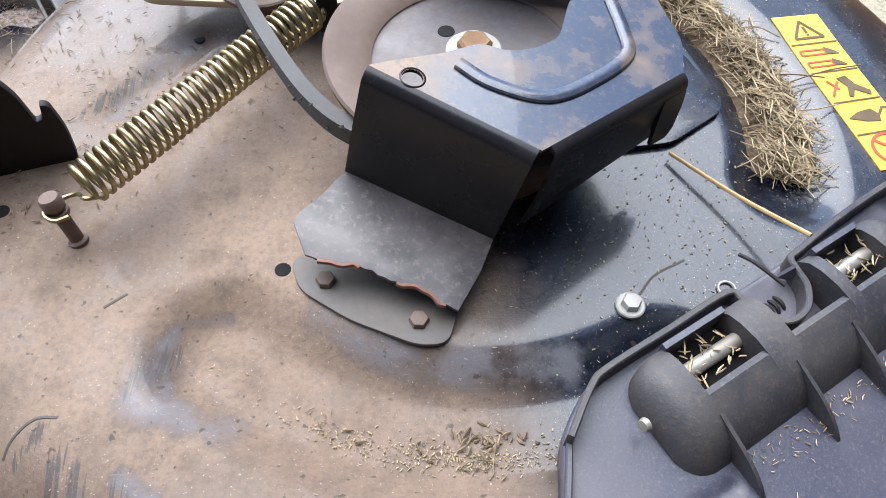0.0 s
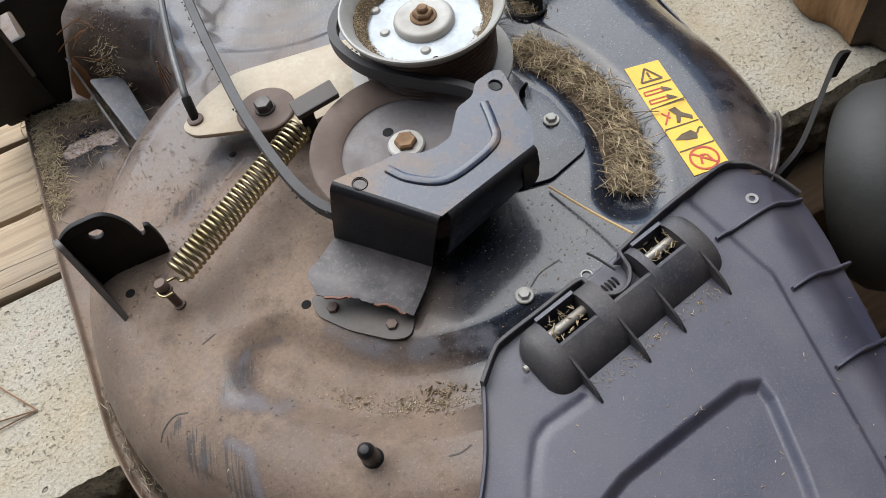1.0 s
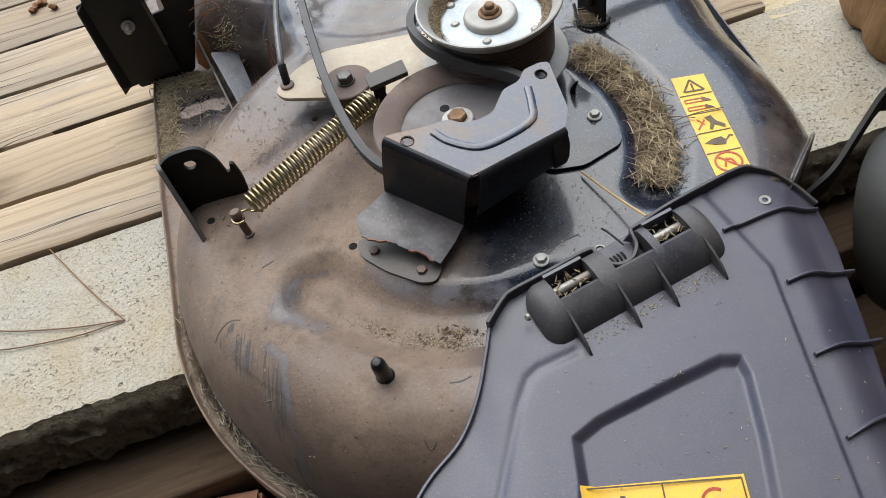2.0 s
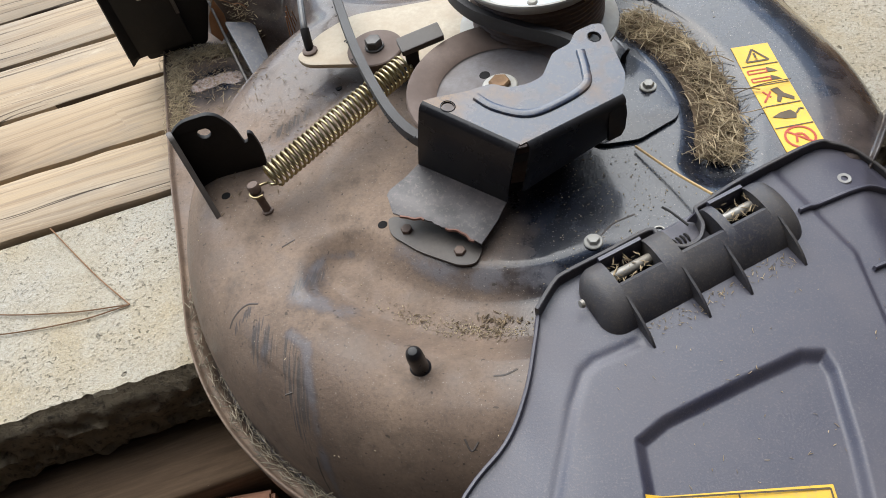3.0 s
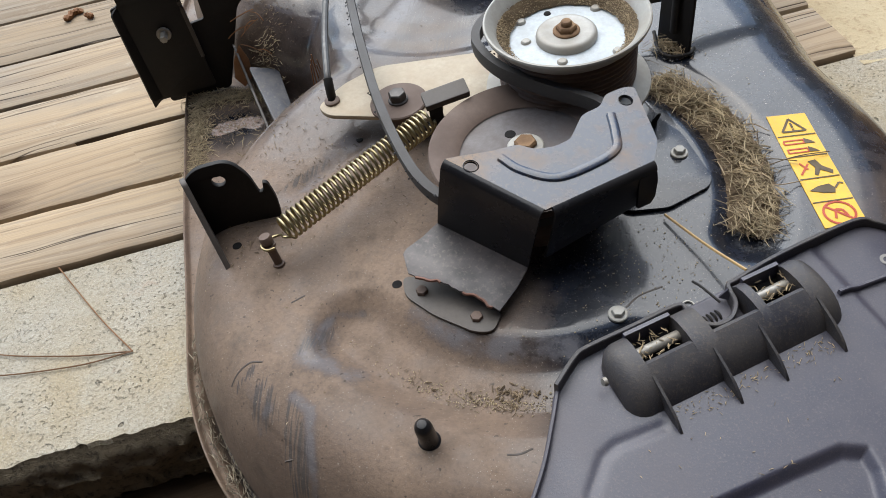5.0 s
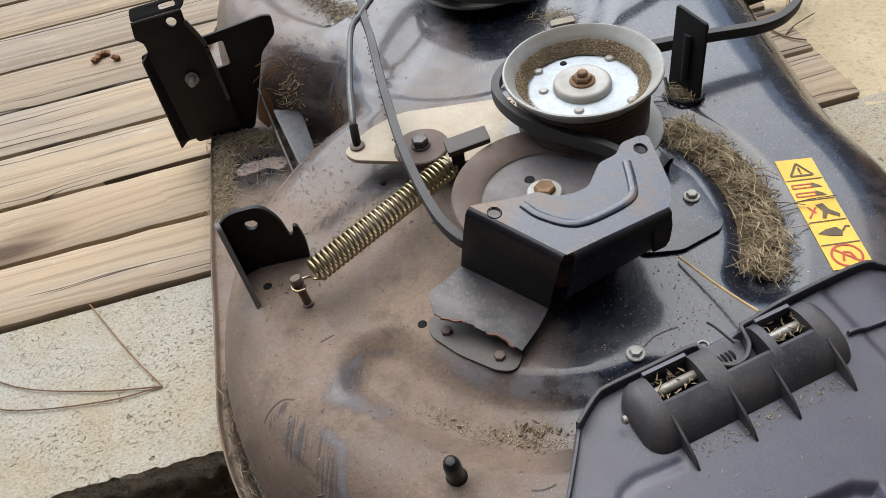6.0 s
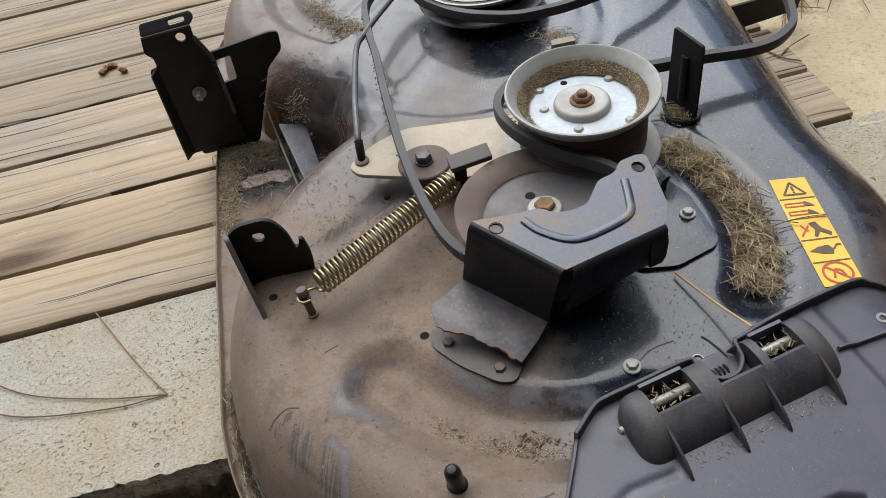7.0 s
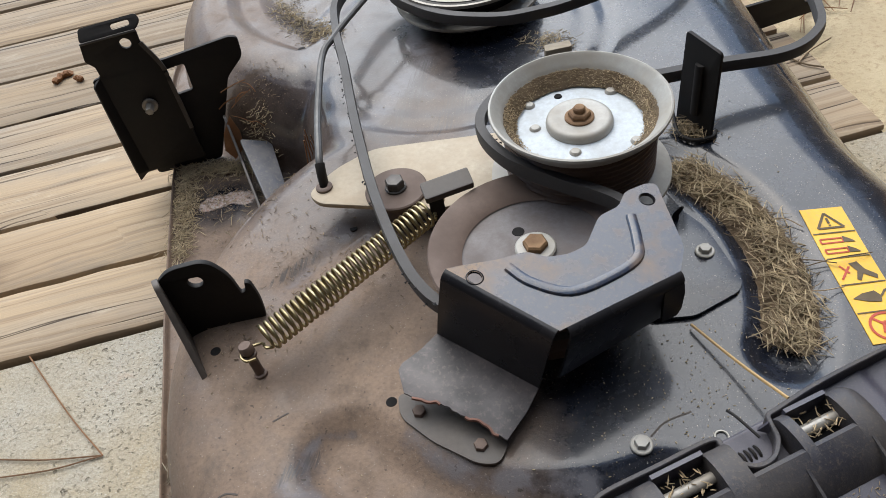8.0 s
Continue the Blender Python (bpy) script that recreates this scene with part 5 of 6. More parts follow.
def build_belt():
    belt = thing("drive_belt", "worn black rubber drive belt with a frayed edge, slipped loose", "belt")
    sec = [(-0.0034, -0.0052), (0.0026, -0.0047), (0.0036, 0.0), (0.0029, 0.0050), (-0.0034, 0.0056), (-0.0040, 0.0)]
    run = [(-0.10, 0.72, 0.158), (-0.165, 0.66, 0.160), (-0.183, 0.585, 0.163), (-0.168, 0.525, 0.165), (-0.147, 0.474, 0.166), (-0.128, 0.424, 0.166), (-0.113, 0.386, 0.166), (-0.086, 0.323, 0.165), (-0.058, 0.270, 0.163), (-0.036, 0.240, 0.159),
           (-0.013, 0.2265, 0.155), (0.027, 0.2170, 0.152), (0.066, 0.228, 0.152), (0.088, 0.252, 0.160), (0.094, 0.283, 0.168), (0.080, 0.3035, 0.174), (0.041, 0.318, 0.179), (0.008, 0.332, 0.184), (-0.013, 0.360, 0.186), (-0.010, 0.392, 0.184), (0.012, 0.425, 0.180), (0.05, 0.438, 0.172),
           (0.09, 0.452, 0.160), (0.150, 0.484, 0.150), (0.200, 0.503, 0.146), (0.226, 0.529, 0.144), (0.237, 0.567, 0.142), (0.225, 0.64, 0.14), (0.15, 0.72, 0.14), (0.0, 0.75, 0.15)]
    path = smooth_path(run, 10)
    part("band", sweep(path, sec), RUBBER, belt, auto=50)
    inner = smooth_path([(-0.150, 0.640, 0.154), (-0.135, 0.602, 0.155), (-0.1043, 0.5741, 0.156), (-0.0754, 0.5594, 0.156), (-0.0438, 0.5536, 0.156), (-0.0189, 0.5538, 0.156), (0.005, 0.5615, 0.156), (0.0286, 0.5741, 0.155), (0.075, 0.612, 0.152), (0.12, 0.665, 0.150), (0.15, 0.72, 0.148)], 8)
    part("inner_run", sweep(inner, sec), RUBBER, belt, "loose run of the belt round the far pulley", auto=50)
    rng = random.Random(8)
    v, f = [], []
    for i in range(20, len(path) - 60):
        if rng.random() < 0.45:
            q = np.array(path[i]) + (rng.uniform(-0.001, 0.001), rng.uniform(-0.001, 0.001), 0)
            d = np.array(path[i + 1]) - np.array(path[i])
            d = d / np.linalg.norm(d)
            s = np.array((d[1], -d[0], 0)) * (0.0046)
            k = len(v)
            w = rng.uniform(0.0006, 0.0018)
            base = q + s + (0, 0, rng.uniform(-0.005, 0.006))
            v += [base - d * w, base + d * w, base + s * 0.16 + (0, 0, 0.0006), base - s * 0.3 + (0, 0, 0.001)]
            f += [(k, k + 1, k + 2), (k, k + 2, k + 3), (k + 1, k + 3, k + 2), (k, k + 3, k + 1)]
    tagged(mesh_ob("frayed_edge", v, f, CORD, belt, "dark frayed cord along the edge", smooth=False), kind="stuff")


# ---- discharge chute ----
HO, HH, HW = Vector((0.078, 0.133)), Vector((0.836, 0.548)), Vector((0.548, -0.836))


def chute_uv(x, y):
    dx, dy = x - HO.x, y - HO.y
    return dx * HH.x + dy * HH.y, dx * HW.x + dy * HW.y


def chute_xy(h, w):
    return (HO.x + HH.x * h + HW.x * w, HO.y + HH.y * h + HW.y * w)


def seg_dist(h, w, pts):
    """Distance to an open line of points."""
    best = np.full(np.shape(h), 9.0)
    for (a0, b0), (a1, b1) in zip(pts, pts[1:]):
        ex, ey = a1 - a0, b1 - b0
        t = np.clip(((h - a0) * ex + (w - b0) * ey) / (ex * ex + ey * ey), 0, 1)
        best = np.minimum(best, np.hypot(h - a0 - t * ex, w - b0 - t * ey))
    return best


def inside_poly(h, w, pts):
    """Whether places lie inside a closed outline."""
    odd = np.zeros(np.shape(h), bool)
    for (a0, b0), (a1, b1) in zip(pts, [*pts[1:], pts[0]]):
        if b0 != b1:
            odd ^= ((b0 > w) != (b1 > w)) & (h < (a1 - a0) * (w - b0) / (b1 - b0) + a0)
    return odd


CHUTE_STEP = [(0.013, 0.0565), (-0.014, 0.0545), (-0.024, 0.0570), (-0.040, 0.071), (-0.063, 0.096), (-0.13, 0.17)]
CHUTE_TRI = [(-0.055, 0.170), (-0.030, 0.130), (-0.019, 0.106), (0.0, 0.103), (0.060, 0.106), (0.088, 0.108), (0.098, 0.114), (0.096, 0.124), (0.078, 0.16), (0.055, 0.20), (0.03, 0.25)]


def chute_z(x, y):
    h, w = chute_uv(np.asarray(x, float), np.asarray(y, float))
    z = 0.1305 - 0.085 * w
    side = np.maximum((h - 0.1585) * 0.925 + (w - 0.072) * 0.38, (h - 0.1585) * 0.6 + 0.0)
    z = z - 0.0022 * ss(side, -0.001, 0.002) - 0.55 * np.maximum(side - 0.012, 0) * ss(side, 0.010, 0.045)
    edge = seg_dist(h, w, CHUTE_TRI)
    z = z - 0.0055 * ss(np.where(inside_poly(h, w, [*CHUTE_TRI, (0.0, 0.5), (-0.26, 0.5)]), edge, -edge), -0.0034, 0.0034)
    d = seg_dist(h, w, CHUTE_STEP)
    z = z - 0.0012 * np.exp(-(d / 0.0034) ** 2)
    z = z - 0.010 * ss(-h, 0.018, 0.075) * ss(-(h + 0.6 * w), -0.02, 0.05)
    return z


CHUTE_BARS = [((0.150, 0.033), (0.236, 0.041)), ((0.160, 0.086), (0.222, 0.092)), ((0.139, 0.135), (0.198, 0.141)), ((0.118, 0.185), (0.165, 0.184))]


def build_chute():
    ch = thing("discharge_chute", "scuffed black plastic discharge chute hinged on the deck", "discharge chute")
    out = [(-0.300, 0.250), (-0.200, 0.150), (-0.124, 0.0886), (-0.082, 0.069), (-0.058, 0.0503), (-0.040, 0.030), (-0.0276, 0.013), (-0.014, 0.004), (0.0, 0.001), (0.060, 0.001), (0.130, 0.0), (0.193, -0.002), (0.214, 0.003), (0.226, 0.018), (0.234, 0.038),
           (0.224, 0.070), (0.214, 0.089), (0.188, 0.139), (0.160, 0.186), (0.110, 0.270), (0.02, 0.40), (-0.16, 0.36)]
    star_sheet("panel", chute_xy(0.03, 0.14), [chute_xy(*q) for q in out], 150, 560, chute_z, [(0.0012, None, -0.0008), (0.0018, None, -0.0025), (0.0018, None, -0.011), (-0.002, None, -0.011)], PLASTIC, ch, "flat black panel with a pressed outline")

    def world(h, w, z):
        return Vector((*chute_xy(h, w), z))

    base = lambda h, w: float(chute_z(*chute_xy(h, w)))  # noqa: E731
    # wall along the hinge edge with a loop round the spring notch
    loop = [(-0.028, 0.0135), (-0.010, 0.0025), (0.0, 0.0), (0.030, 0.0), (0.060, 0.0), (0.0635, 0.006), (0.0650, 0.016), (0.0720, 0.0225), (0.082, 0.0220), (0.0900, 0.015), (0.0925, 0.007), (0.0945, 0.002), (0.101, 0.001), (0.135, -0.002), (0.190, -0.0035), (0.206, -0.001), (0.219, 0.006), (0.229, 0.020), (0.2355, 0.036)]
    bm = sweep(smooth_path([world(h, w, 0.1355 + (min(0.1355, base(h, w) + 0.0015) - 0.1355) * float(ss(h, 0.170, 0.205))) for h, w in loop], 5), [(-0.0014, -0.012), (0.0014, -0.012), (0.0014, 0.003), (0.0009, 0.0036), (-0.0009, 0.0036), (-0.0014, 0.003)])
    part("edge_wall", bm, DUSTYPLASTIC, ch, "raised black wall with a looped notch")
    rim = smooth_path([world(h, w, base(h, w) + 0.0006) for h, w in ((-0.0265, 0.0125), (-0.040, 0.0295), (-0.058, 0.0498), (-0.082, 0.0685), (-0.124, 0.0881), (-0.200, 0.1495))], 6)
    part("edge_lip", sweep(rim, [(-0.0012, -0.010), (0.0012, -0.010), (0.0012, 0.0020), (0.0007, 0.0027), (-0.0007, 0.0027), (-0.0012, 0.0020)]), PLASTIC, ch, "raised lip along the side of the panel")
    hook = smooth_path([world(0.0790, -0.011, 0.1365), world(0.0800, -0.004, 0.1385), world(0.0830, 0.010, 0.1375)], 5)
    part("spring_prong", sweep(hook, ring(0.0008, 8)), BRACKET, ch, "dark spring prong")
    ear = plate([(0, 0), (0.006, 0), (0.0055, 0.006), (0.004, 0.009)], (), 0.0018, upright(world(0.0865, 0.0045, 0.133), world(0.0905, 0.0085, 0.133)))
    part("loop_ear", ear, PLASTIC, ch)
    for k in range(4):
        part("spring_coil", sweep([world(0.072 + 0.0030 * k, 0.0125 + 0.0035 * math.cos(a), 0.1275 + 0.0035 * math.sin(a)) for a in np.linspace(-0.4, math.pi + 0.4, 12)], ring(0.0008, 6), up=(0.8, 0.5, 0)), BRACKET, ch)
    for (h0, w0), (h1, w1) in CHUTE_BARS:
        line = [world(h0 + (h1 - h0) * t, w0 + (w1 - w0) * t, base(h0 + (h1 - h0) * t, w0 + (w1 - w0) * t)) for t in np.linspace(0, 0.95, 14)]
        part("stiffening_rib", sweep(line, [(-0.0012, -0.004), (0.0012, -0.004), (0.0012, 0.0030), (0.0006, 0.0038), (-0.0006, 0.0038), (-0.0012, 0.0030)]), PLASTIC, ch)
    # hinge boss with two pockets
    prof = [(0.005, 0.0), (0.0055, 0.010), (0.009, 0.0140), (0.0145, 0.0160), (0.022, 0.0170), (0.030, 0.0165), (0.038, 0.0140), (0.044, 0.0090), (0.048, 0.003), (0.050, -0.002)]
    front = [(0.0270, -0.002), (0.0265, 0.0150), (0.029, 0.0166), (0.038, 0.0140), (0.044, 0.0090), (0.048, 0.003), (0.050, -0.002)]

    def lump(h0, h1, pr, round0, round1, name):
        """A length of the boss; rounded ends shrink towards their tip."""
        steps, verts, faces = 12, [], []
        for i in range(steps + 1):
            h = h0 + (h1 - h0) * i / steps
            k = 1.0
            if round0:
                k = min(k, math.sqrt(max(0.04, 1 - max(0, 1 - (h - h0) / 0.012) ** 2)))
            if round1:
                k = min(k, math.sqrt(max(0.04, 1 - max(0, 1 - (h1 - h) / 0.012) ** 2)))
            verts += [world(h, 0.028 + (w - 0.028) * (0.45 + 0.55 * k), base(h, w) + z * k) for w, z in pr]
        n = len(pr)
        for i in range(steps):
            faces += [(i * n + q, i * n + q + 1, (i + 1) * n + q + 1, (i + 1) * n + q) for q in range(n - 1)]
        faces += [tuple(range(n)), tuple(range(steps * n, steps * n + n))[::-1]]
        bm = bmesh.new()
        add(bm, verts, faces)
        return part(name, bm, DUSTYPLASTIC, ch, auto=40)

    for h0, h1, pr, a, b in ((0.001, 0.020, prof, True, False), (0.020, 0.050, front, False, False), (0.050, 0.064, prof, False, False), (0.064, 0.094, front, False, False), (0.094, 0.100, prof, False, False), (0.100, 0.1250, front, False, False), (0.1250, 0.145, prof, False, True)):
        lump(h0, h1, pr, a, b, "hinge_boss")
    rng = random.Random(21)
    for h0, h1 in ((0.020, 0.050), (0.100, 0.1250)):
        floor = bmesh.new()
        add(floor, [world(h0, 0.004, 0.1315), world(h1, 0.004, 0.1315), world(h1, 0.028, 0.1300), world(h0, 0.028, 0.1300),
                    world(h0, 0.004, 0.126), world(h1, 0.004, 0.126), world(h1, 0.028, 0.126), world(h0, 0.028, 0.126)],
            [(0, 1, 2, 3), (7, 6, 5, 4), (0, 4, 5, 1), (1, 5, 6, 2), (2, 6, 7, 3), (3, 7, 4, 0)])
        # floor coloured near-black to carry the pocket's shade
        part("pocket_floor", floor, HOLESHADE, ch, smooth=False)
        bm = sweep([world(h0 - 0.002 + (h1 - h0 + 0.004) * i / 8, 0.0165, 0.1355) for i in range(9)], ring(0.0032, 14))
        part("hinge_pin", bm, ZINC, ch, "bright steel hinge pin")
        frame_pts = [world(h0, 0.006, 0.143), world(h1, 0.006, 0.143)]
        part("pocket_wall", sweep(frame_pts, [(-0.0012, -0.013), (0.0012, -0.013), (0.0012, 0.001), (-0.0012, 0.001)]), PLASTIC, ch)
        cen = (h0 + h1) / 2

        def inside(g, cen=cen):
            q = world(cen + g.uniform(-0.013, 0.014), 0.016 + g.uniform(-0.007, 0.008), 0.136 + g.uniform(0, 0.004))
            return q.x, q.y, q.z, None

        v, f = blades(44, inside, (0.0015, 0.006), (0.0002, 0.0005), rng)
        tagged(mesh_ob("trapped_straw", v, f, STRAW, ch, "straw trapped in the hinge pocket", smooth=False), kind="stuff")
    # four fins down the boss
    for h in (0.0200, 0.0590, 0.0890, 0.1285):
        rows = []
        for i in range(9):
            t = i / 8
            w = 0.036 + 0.029 * t
            zt = base(h, w) + 0.0155 * (1 - t) ** 0.8 * (1 - 0.25 * math.sin(t * 3)) + 0.004 * math.sin(t * math.pi)
            rows += [world(h - 0.0008, w, base(h, w) - 0.002), world(h + 0.0008, w, base(h, w) - 0.002), world(h + 0.0008, w, zt), world(h - 0.0008, w, zt)]
        bm = bmesh.new()
        add(bm, rows, [(i * 4 + a, i * 4 + b, i * 4 + 4 + b, i * 4 + 4 + a) for i in range(8) for a, b in ((0, 1), (1, 2), (2, 3), (3, 0))] + [(0, 1, 2, 3), (32, 33, 34, 35)])
        part("fin", bm, DUSTYPLASTIC, ch, auto=40)
    bm = lathe([(0, 0.0012), (0.0022, 0.001), (0.0028, -0.001)], 12, Matrix.Translation(world(-0.0035, 0.024, 0.1375)) @ pose(0, 0, 0, 0, -75, 33))
    part("boss_screw", bm, ZINC, ch, "bright screw head")
    q = chute_xy(0.1935, 0.0255)
    part("scraped_mark", lathe([(0.0022, 0.0006), (0.0042, 0.0008), (0.0046, -0.0005)], 16, pose(*q, base(0.1935, 0.0255))), PALEHOLE, ch, "pale scraped ring")
    # label on the panel
    a, b = Vector((0.122, 0.0055)), Vector((0.2175, 0.0200))
    d = (b - a)
    nrm = Vector((d.y, -d.x)).normalized()

    def lab(u, v, lift):
        q = a + d * u + nrm * v * 0.05
        return (q.x, q.y, float(chute_z(q.x, q.y)) + lift)

    verts = [lab(i / 10, j / 5, 0.0006) for j in range(6) for i in range(11)] + [lab(i / 10, j / 5, -0.001) for j in range(6) for i in range(11)]
    faces = [(j * 11 + i, (j + 1) * 11 + i, (j + 1) * 11 + i + 1, j * 11 + i + 1) for j in range(5) for i in range(10)]
    lp = list(range(10)) + [j * 11 + 10 for j in range(5)] + [55 + i for i in range(10, 0, -1)] + [j * 11 for j in range(5, 0, -1)]
    faces += [(lp[i], lp[(i + 1) % len(lp)], lp[(i + 1) % len(lp)] + 66, lp[i] + 66) for i in range(len(lp))]
    label = mesh_ob("warning_label", verts, faces, YELLOW, ch, "yellow warning label with a triangle and a red mark", auto=40)

    def strokes(lines, w, material, name):
        bm = bmesh.new()
        for pts in lines:
            for p0, p1 in zip(pts, pts[1:]):
                e = Vector(((p1[0] - p0[0]) * 2.0, p1[1] - p0[1]))
                k = Vector((-e.y, e.x)).normalized() * w / 2 if e.length else Vector((0, 0))
                vs = [bm.verts.new(lab(u + s * k.x / 2.0, v + s * k.y, 0.001)) for (u, v), s in ((p0, 1), (p1, 1), (p1, -1), (p0, -1))]
                bm.faces.new(vs)
        part(name, bm, material, label, smooth=False)

    strokes([[(0.50, 0.04), (0.50, 0.98)], [(0.02, 0.04), (0.98, 0.04), (0.98, 0.98), (0.02, 0.98), (0.02, 0.04)]], 0.02, INK, "ink_line")
    strokes([[(0.25, 0.14), (0.08, 0.86), (0.42, 0.86), (0.25, 0.14)], [(0.25, 0.4), (0.25, 0.64)], [(0.25, 0.70), (0.25, 0.77)]], 0.05, INK, "ink_pictogram")
    strokes([[(0.80 + 0.09 * math.cos(t), 0.34 + 0.2 * math.sin(t)) for t in np.linspace(0, 5.2, 18)], [(0.60, 0.66), (0.68, 0.56), (0.78, 0.55)]], 0.035, REDINK, "red_pictogram")


# ---- clippings, straw and other loose things ----
def build_litter():
    rng = random.Random(17)

    def pocket(g):
        while True:
            a = radians(g.uniform(-15, 54))
            wob = 0.5 + 0.5 * math.sin(a * 5 + 1)
            r = 0.152 + g.gauss(0, 0.0074) + 0.003 * wob
            if abs(r - 0.153) < 0.021:
                break
        x, y = C1.x + r * math.cos(a), C1.y + r * math.sin(a)
        hump = max(0.0, 1 - ((r - 0.153) / 0.021) ** 2)
        return x, y, Z(x, y) + 0.0005 + g.uniform(0.1, 1.0) * (0.009 + 0.007 * noise.noise((x * 60, y * 60, 3))) * hump, None

    v, f = blades(2300, pocket, (0.002, 0.013), (0.0002, 0.0005), rng, 0.22, 0.4)
    tagged(mesh_ob("grass_clippings", v, f, STRAWDARK, smooth=False), "heap of dry brown grass clippings in the pressed channel", "grass", kind="stuff")

    def surface(g):
        x, y, z, _ = pocket(g)
        return x, y, z + 0.002, g.gauss(2.2, 0.8)

    v, f = blades(1250, surface, (0.004, 0.021), (0.00022, 0.0005), rng, 0.12, 0.35)
    tagged(mesh_ob("long_clippings", v, f, STALE, smooth=False), "longer pale stems lying over the clippings", "grass", kind="stuff")
    bm = bmesh.new()
    verts, faces = [], []
    for i in range(45):
        a = radians(-14 + 68 * i / 44)
        for j in range(9):
            r = 0.153 + (j - 4) * 0.0048
            x, y = C1.x + r * math.cos(a), C1.y + r * math.sin(a)
            end = min(1, i / 5, (44 - i) / 5)
            hump = max(0.0, 1 - ((j - 4) / 4) ** 2) * math.sqrt(max(end, 0))
            verts.append((x, y, Z(x, y) - 0.002 + 0.0085 * hump + 0.0015 * noise.noise((x * 150, y * 150, 0))))
    faces = [(i * 9 + j, i * 9 + j + 1, (i + 1) * 9 + j + 1, (i + 1) * 9 + j) for i in range(44) for j in range(8)]
    add(bm, verts, faces)
    tagged(part("chaff", bm, CHAFF), "matted brown chaff under the clippings", "grass", kind="stuff")

    spots = [(0.034, 0.106, 0.008, 0.004, 22), (-0.028, 0.125, 0.004, 0.003, 4), (-0.31, 0.47, 0.035, 0.03, 420), (-0.34, 0.47, 0.012, 0.04, 260), (-0.27, 0.53, 0.03, 0.02, 160), (0.14, 0.437, 0.010, 0.008, 90),
             (0.02, 0.555, 0.02, 0.01, 50), (-0.262, 0.66, 0.012, 0.03, 100), (-0.215, 0.60, 0.02, 0.008, 150), (-0.13, 0.258, 0.014, 0.012, 50), (0.07, 0.45, 0.06, 0.05, 30), (-0.25, 0.42, 0.03, 0.03, 60), (-0.12, 0.29, 0.05, 0.04, 150), (-0.16, 0.225, 0.03, 0.03, 70), (-0.19, 0.36, 0.04, 0.05, 110)]

    def scatter(g):
        x0, y0, sx, sy, _ = g.choices(spots, [s[4] for s in spots])[0]
        x, y = g.gauss(x0, sx * 0.6), g.gauss(y0, sy * 0.6)
        return x, y, Z(x, y) + 0.0008, None

    v, f = blades(2200, scatter, (0.001, 0.0045), (0.00015, 0.0004), rng, 0.2, 0.3)
    tagged(mesh_ob("loose_chaff", v, f, STRAWDARK, smooth=False), "loose bits of dry grass scattered on the deck", "grass", kind="stuff")

    def rim(g):
        a = radians(g.uniform(198, 262))
        r = g.uniform(0.276, 0.287)
        return C1.x + r * math.cos(a), C1.y + r * math.sin(a), Z(C1.x + r * math.cos(a), C1.y + r * math.sin(a)) + g.uniform(0.001, 0.007), a + math.pi / 2 + g.gauss(0, 0.5)

    def on_chute(g):
        if g.random() < 0.55:
            h, w = g.uniform(0.022, 0.125), g.gauss(0.056, 0.003)
        else:
            h, w = g.uniform(-0.03, 0.2), g.uniform(0.06, 0.25)
        x, y = chute_xy(h, w)
        return x, y, float(chute_z(x, y)) + 0.0006, None

    v, f = blades(240, on_chute, (0.0008, 0.0032), (0.00012, 0.0003), rng, 0.2, 0.3)
    tagged(mesh_ob("chute_chaff", v, f, STRAW, smooth=False), "bits of straw on the plastic chute", "grass", kind="stuff")
    v, f = blades(520, rim, (0.003, 0.014), (0.00018, 0.00045), rng, 0.4, 0.4)
    tagged(mesh_ob("rim_clippings", v, f, GREYSTRAW, smooth=False), "dry clippings caught along the deck's rim", "grass", kind="stuff")

    def grains(g):
        a = radians(g.gauss(266, 11))
        r = 0.171 + g.gauss(0, 0.0035)
        x, y = C1.x + r * math.cos(a), C1.y + r * math.sin(a)
        return x, y, Z(x, y) + 0.0005, None

    v, f = blades(460, grains, (0.0004, 0.0018), (0.00015, 0.0004), rng, 0.2, 0.1)
    tagged(mesh_ob("pale_grains", v, f, STALE, smooth=False), "pale grains of chaff lying in the trough", "grass", kind="stuff")

    def notch(g):
        if g.random() < 0.95:
            t = g.random()
            x, y = -0.262 - 0.105 * t + g.gauss(0, 0.008), 0.512 - 0.01 * t + g.gauss(0, 0.006)
            if g.random() < 0.55:
                t = g.random()
                x, y = -0.362 + 0.045 * t + g.gauss(0, 0.007), 0.50 - 0.12 * t + g.gauss(0, 0.008)
        else:
            x, y = g.uniform(-0.35, -0.24), g.uniform(0.40, 0.52)
        return x, y, Z(x, y) + g.uniform(0.0005, 0.004), None

    v, f = blades(2000, notch, (0.003, 0.013), (0.00022, 0.0005), rng, 0.35, 0.35)
    tagged(mesh_ob("notch_chaff", v, f, STALE, smooth=False), "dry chaff gathered in the low notch", "grass", kind="stuff")

    def trail(g):
        if g.random() < 0.75:
            t = g.random()
            x, y = -0.2857 + 0.089 * t + g.gauss(0, 0.006), 0.6624 - 0.0661 * t - 0.010 * math.sin(t * math.pi) + g.gauss(0, 0.007)
        else:
            x, y = g.gauss(0.016, 0.012), g.gauss(0.572, 0.008)
        return x, y, Z(x, y) + g.uniform(0.0005, 0.003), None

    v, f = blades(900, trail, (0.002, 0.009), (0.00018, 0.00045), rng, 0.3, 0.35)
    tagged(mesh_ob("far_chaff", v, f, STALE, smooth=False), "dry chaff lying in a line on the far dome", "grass", kind="stuff")

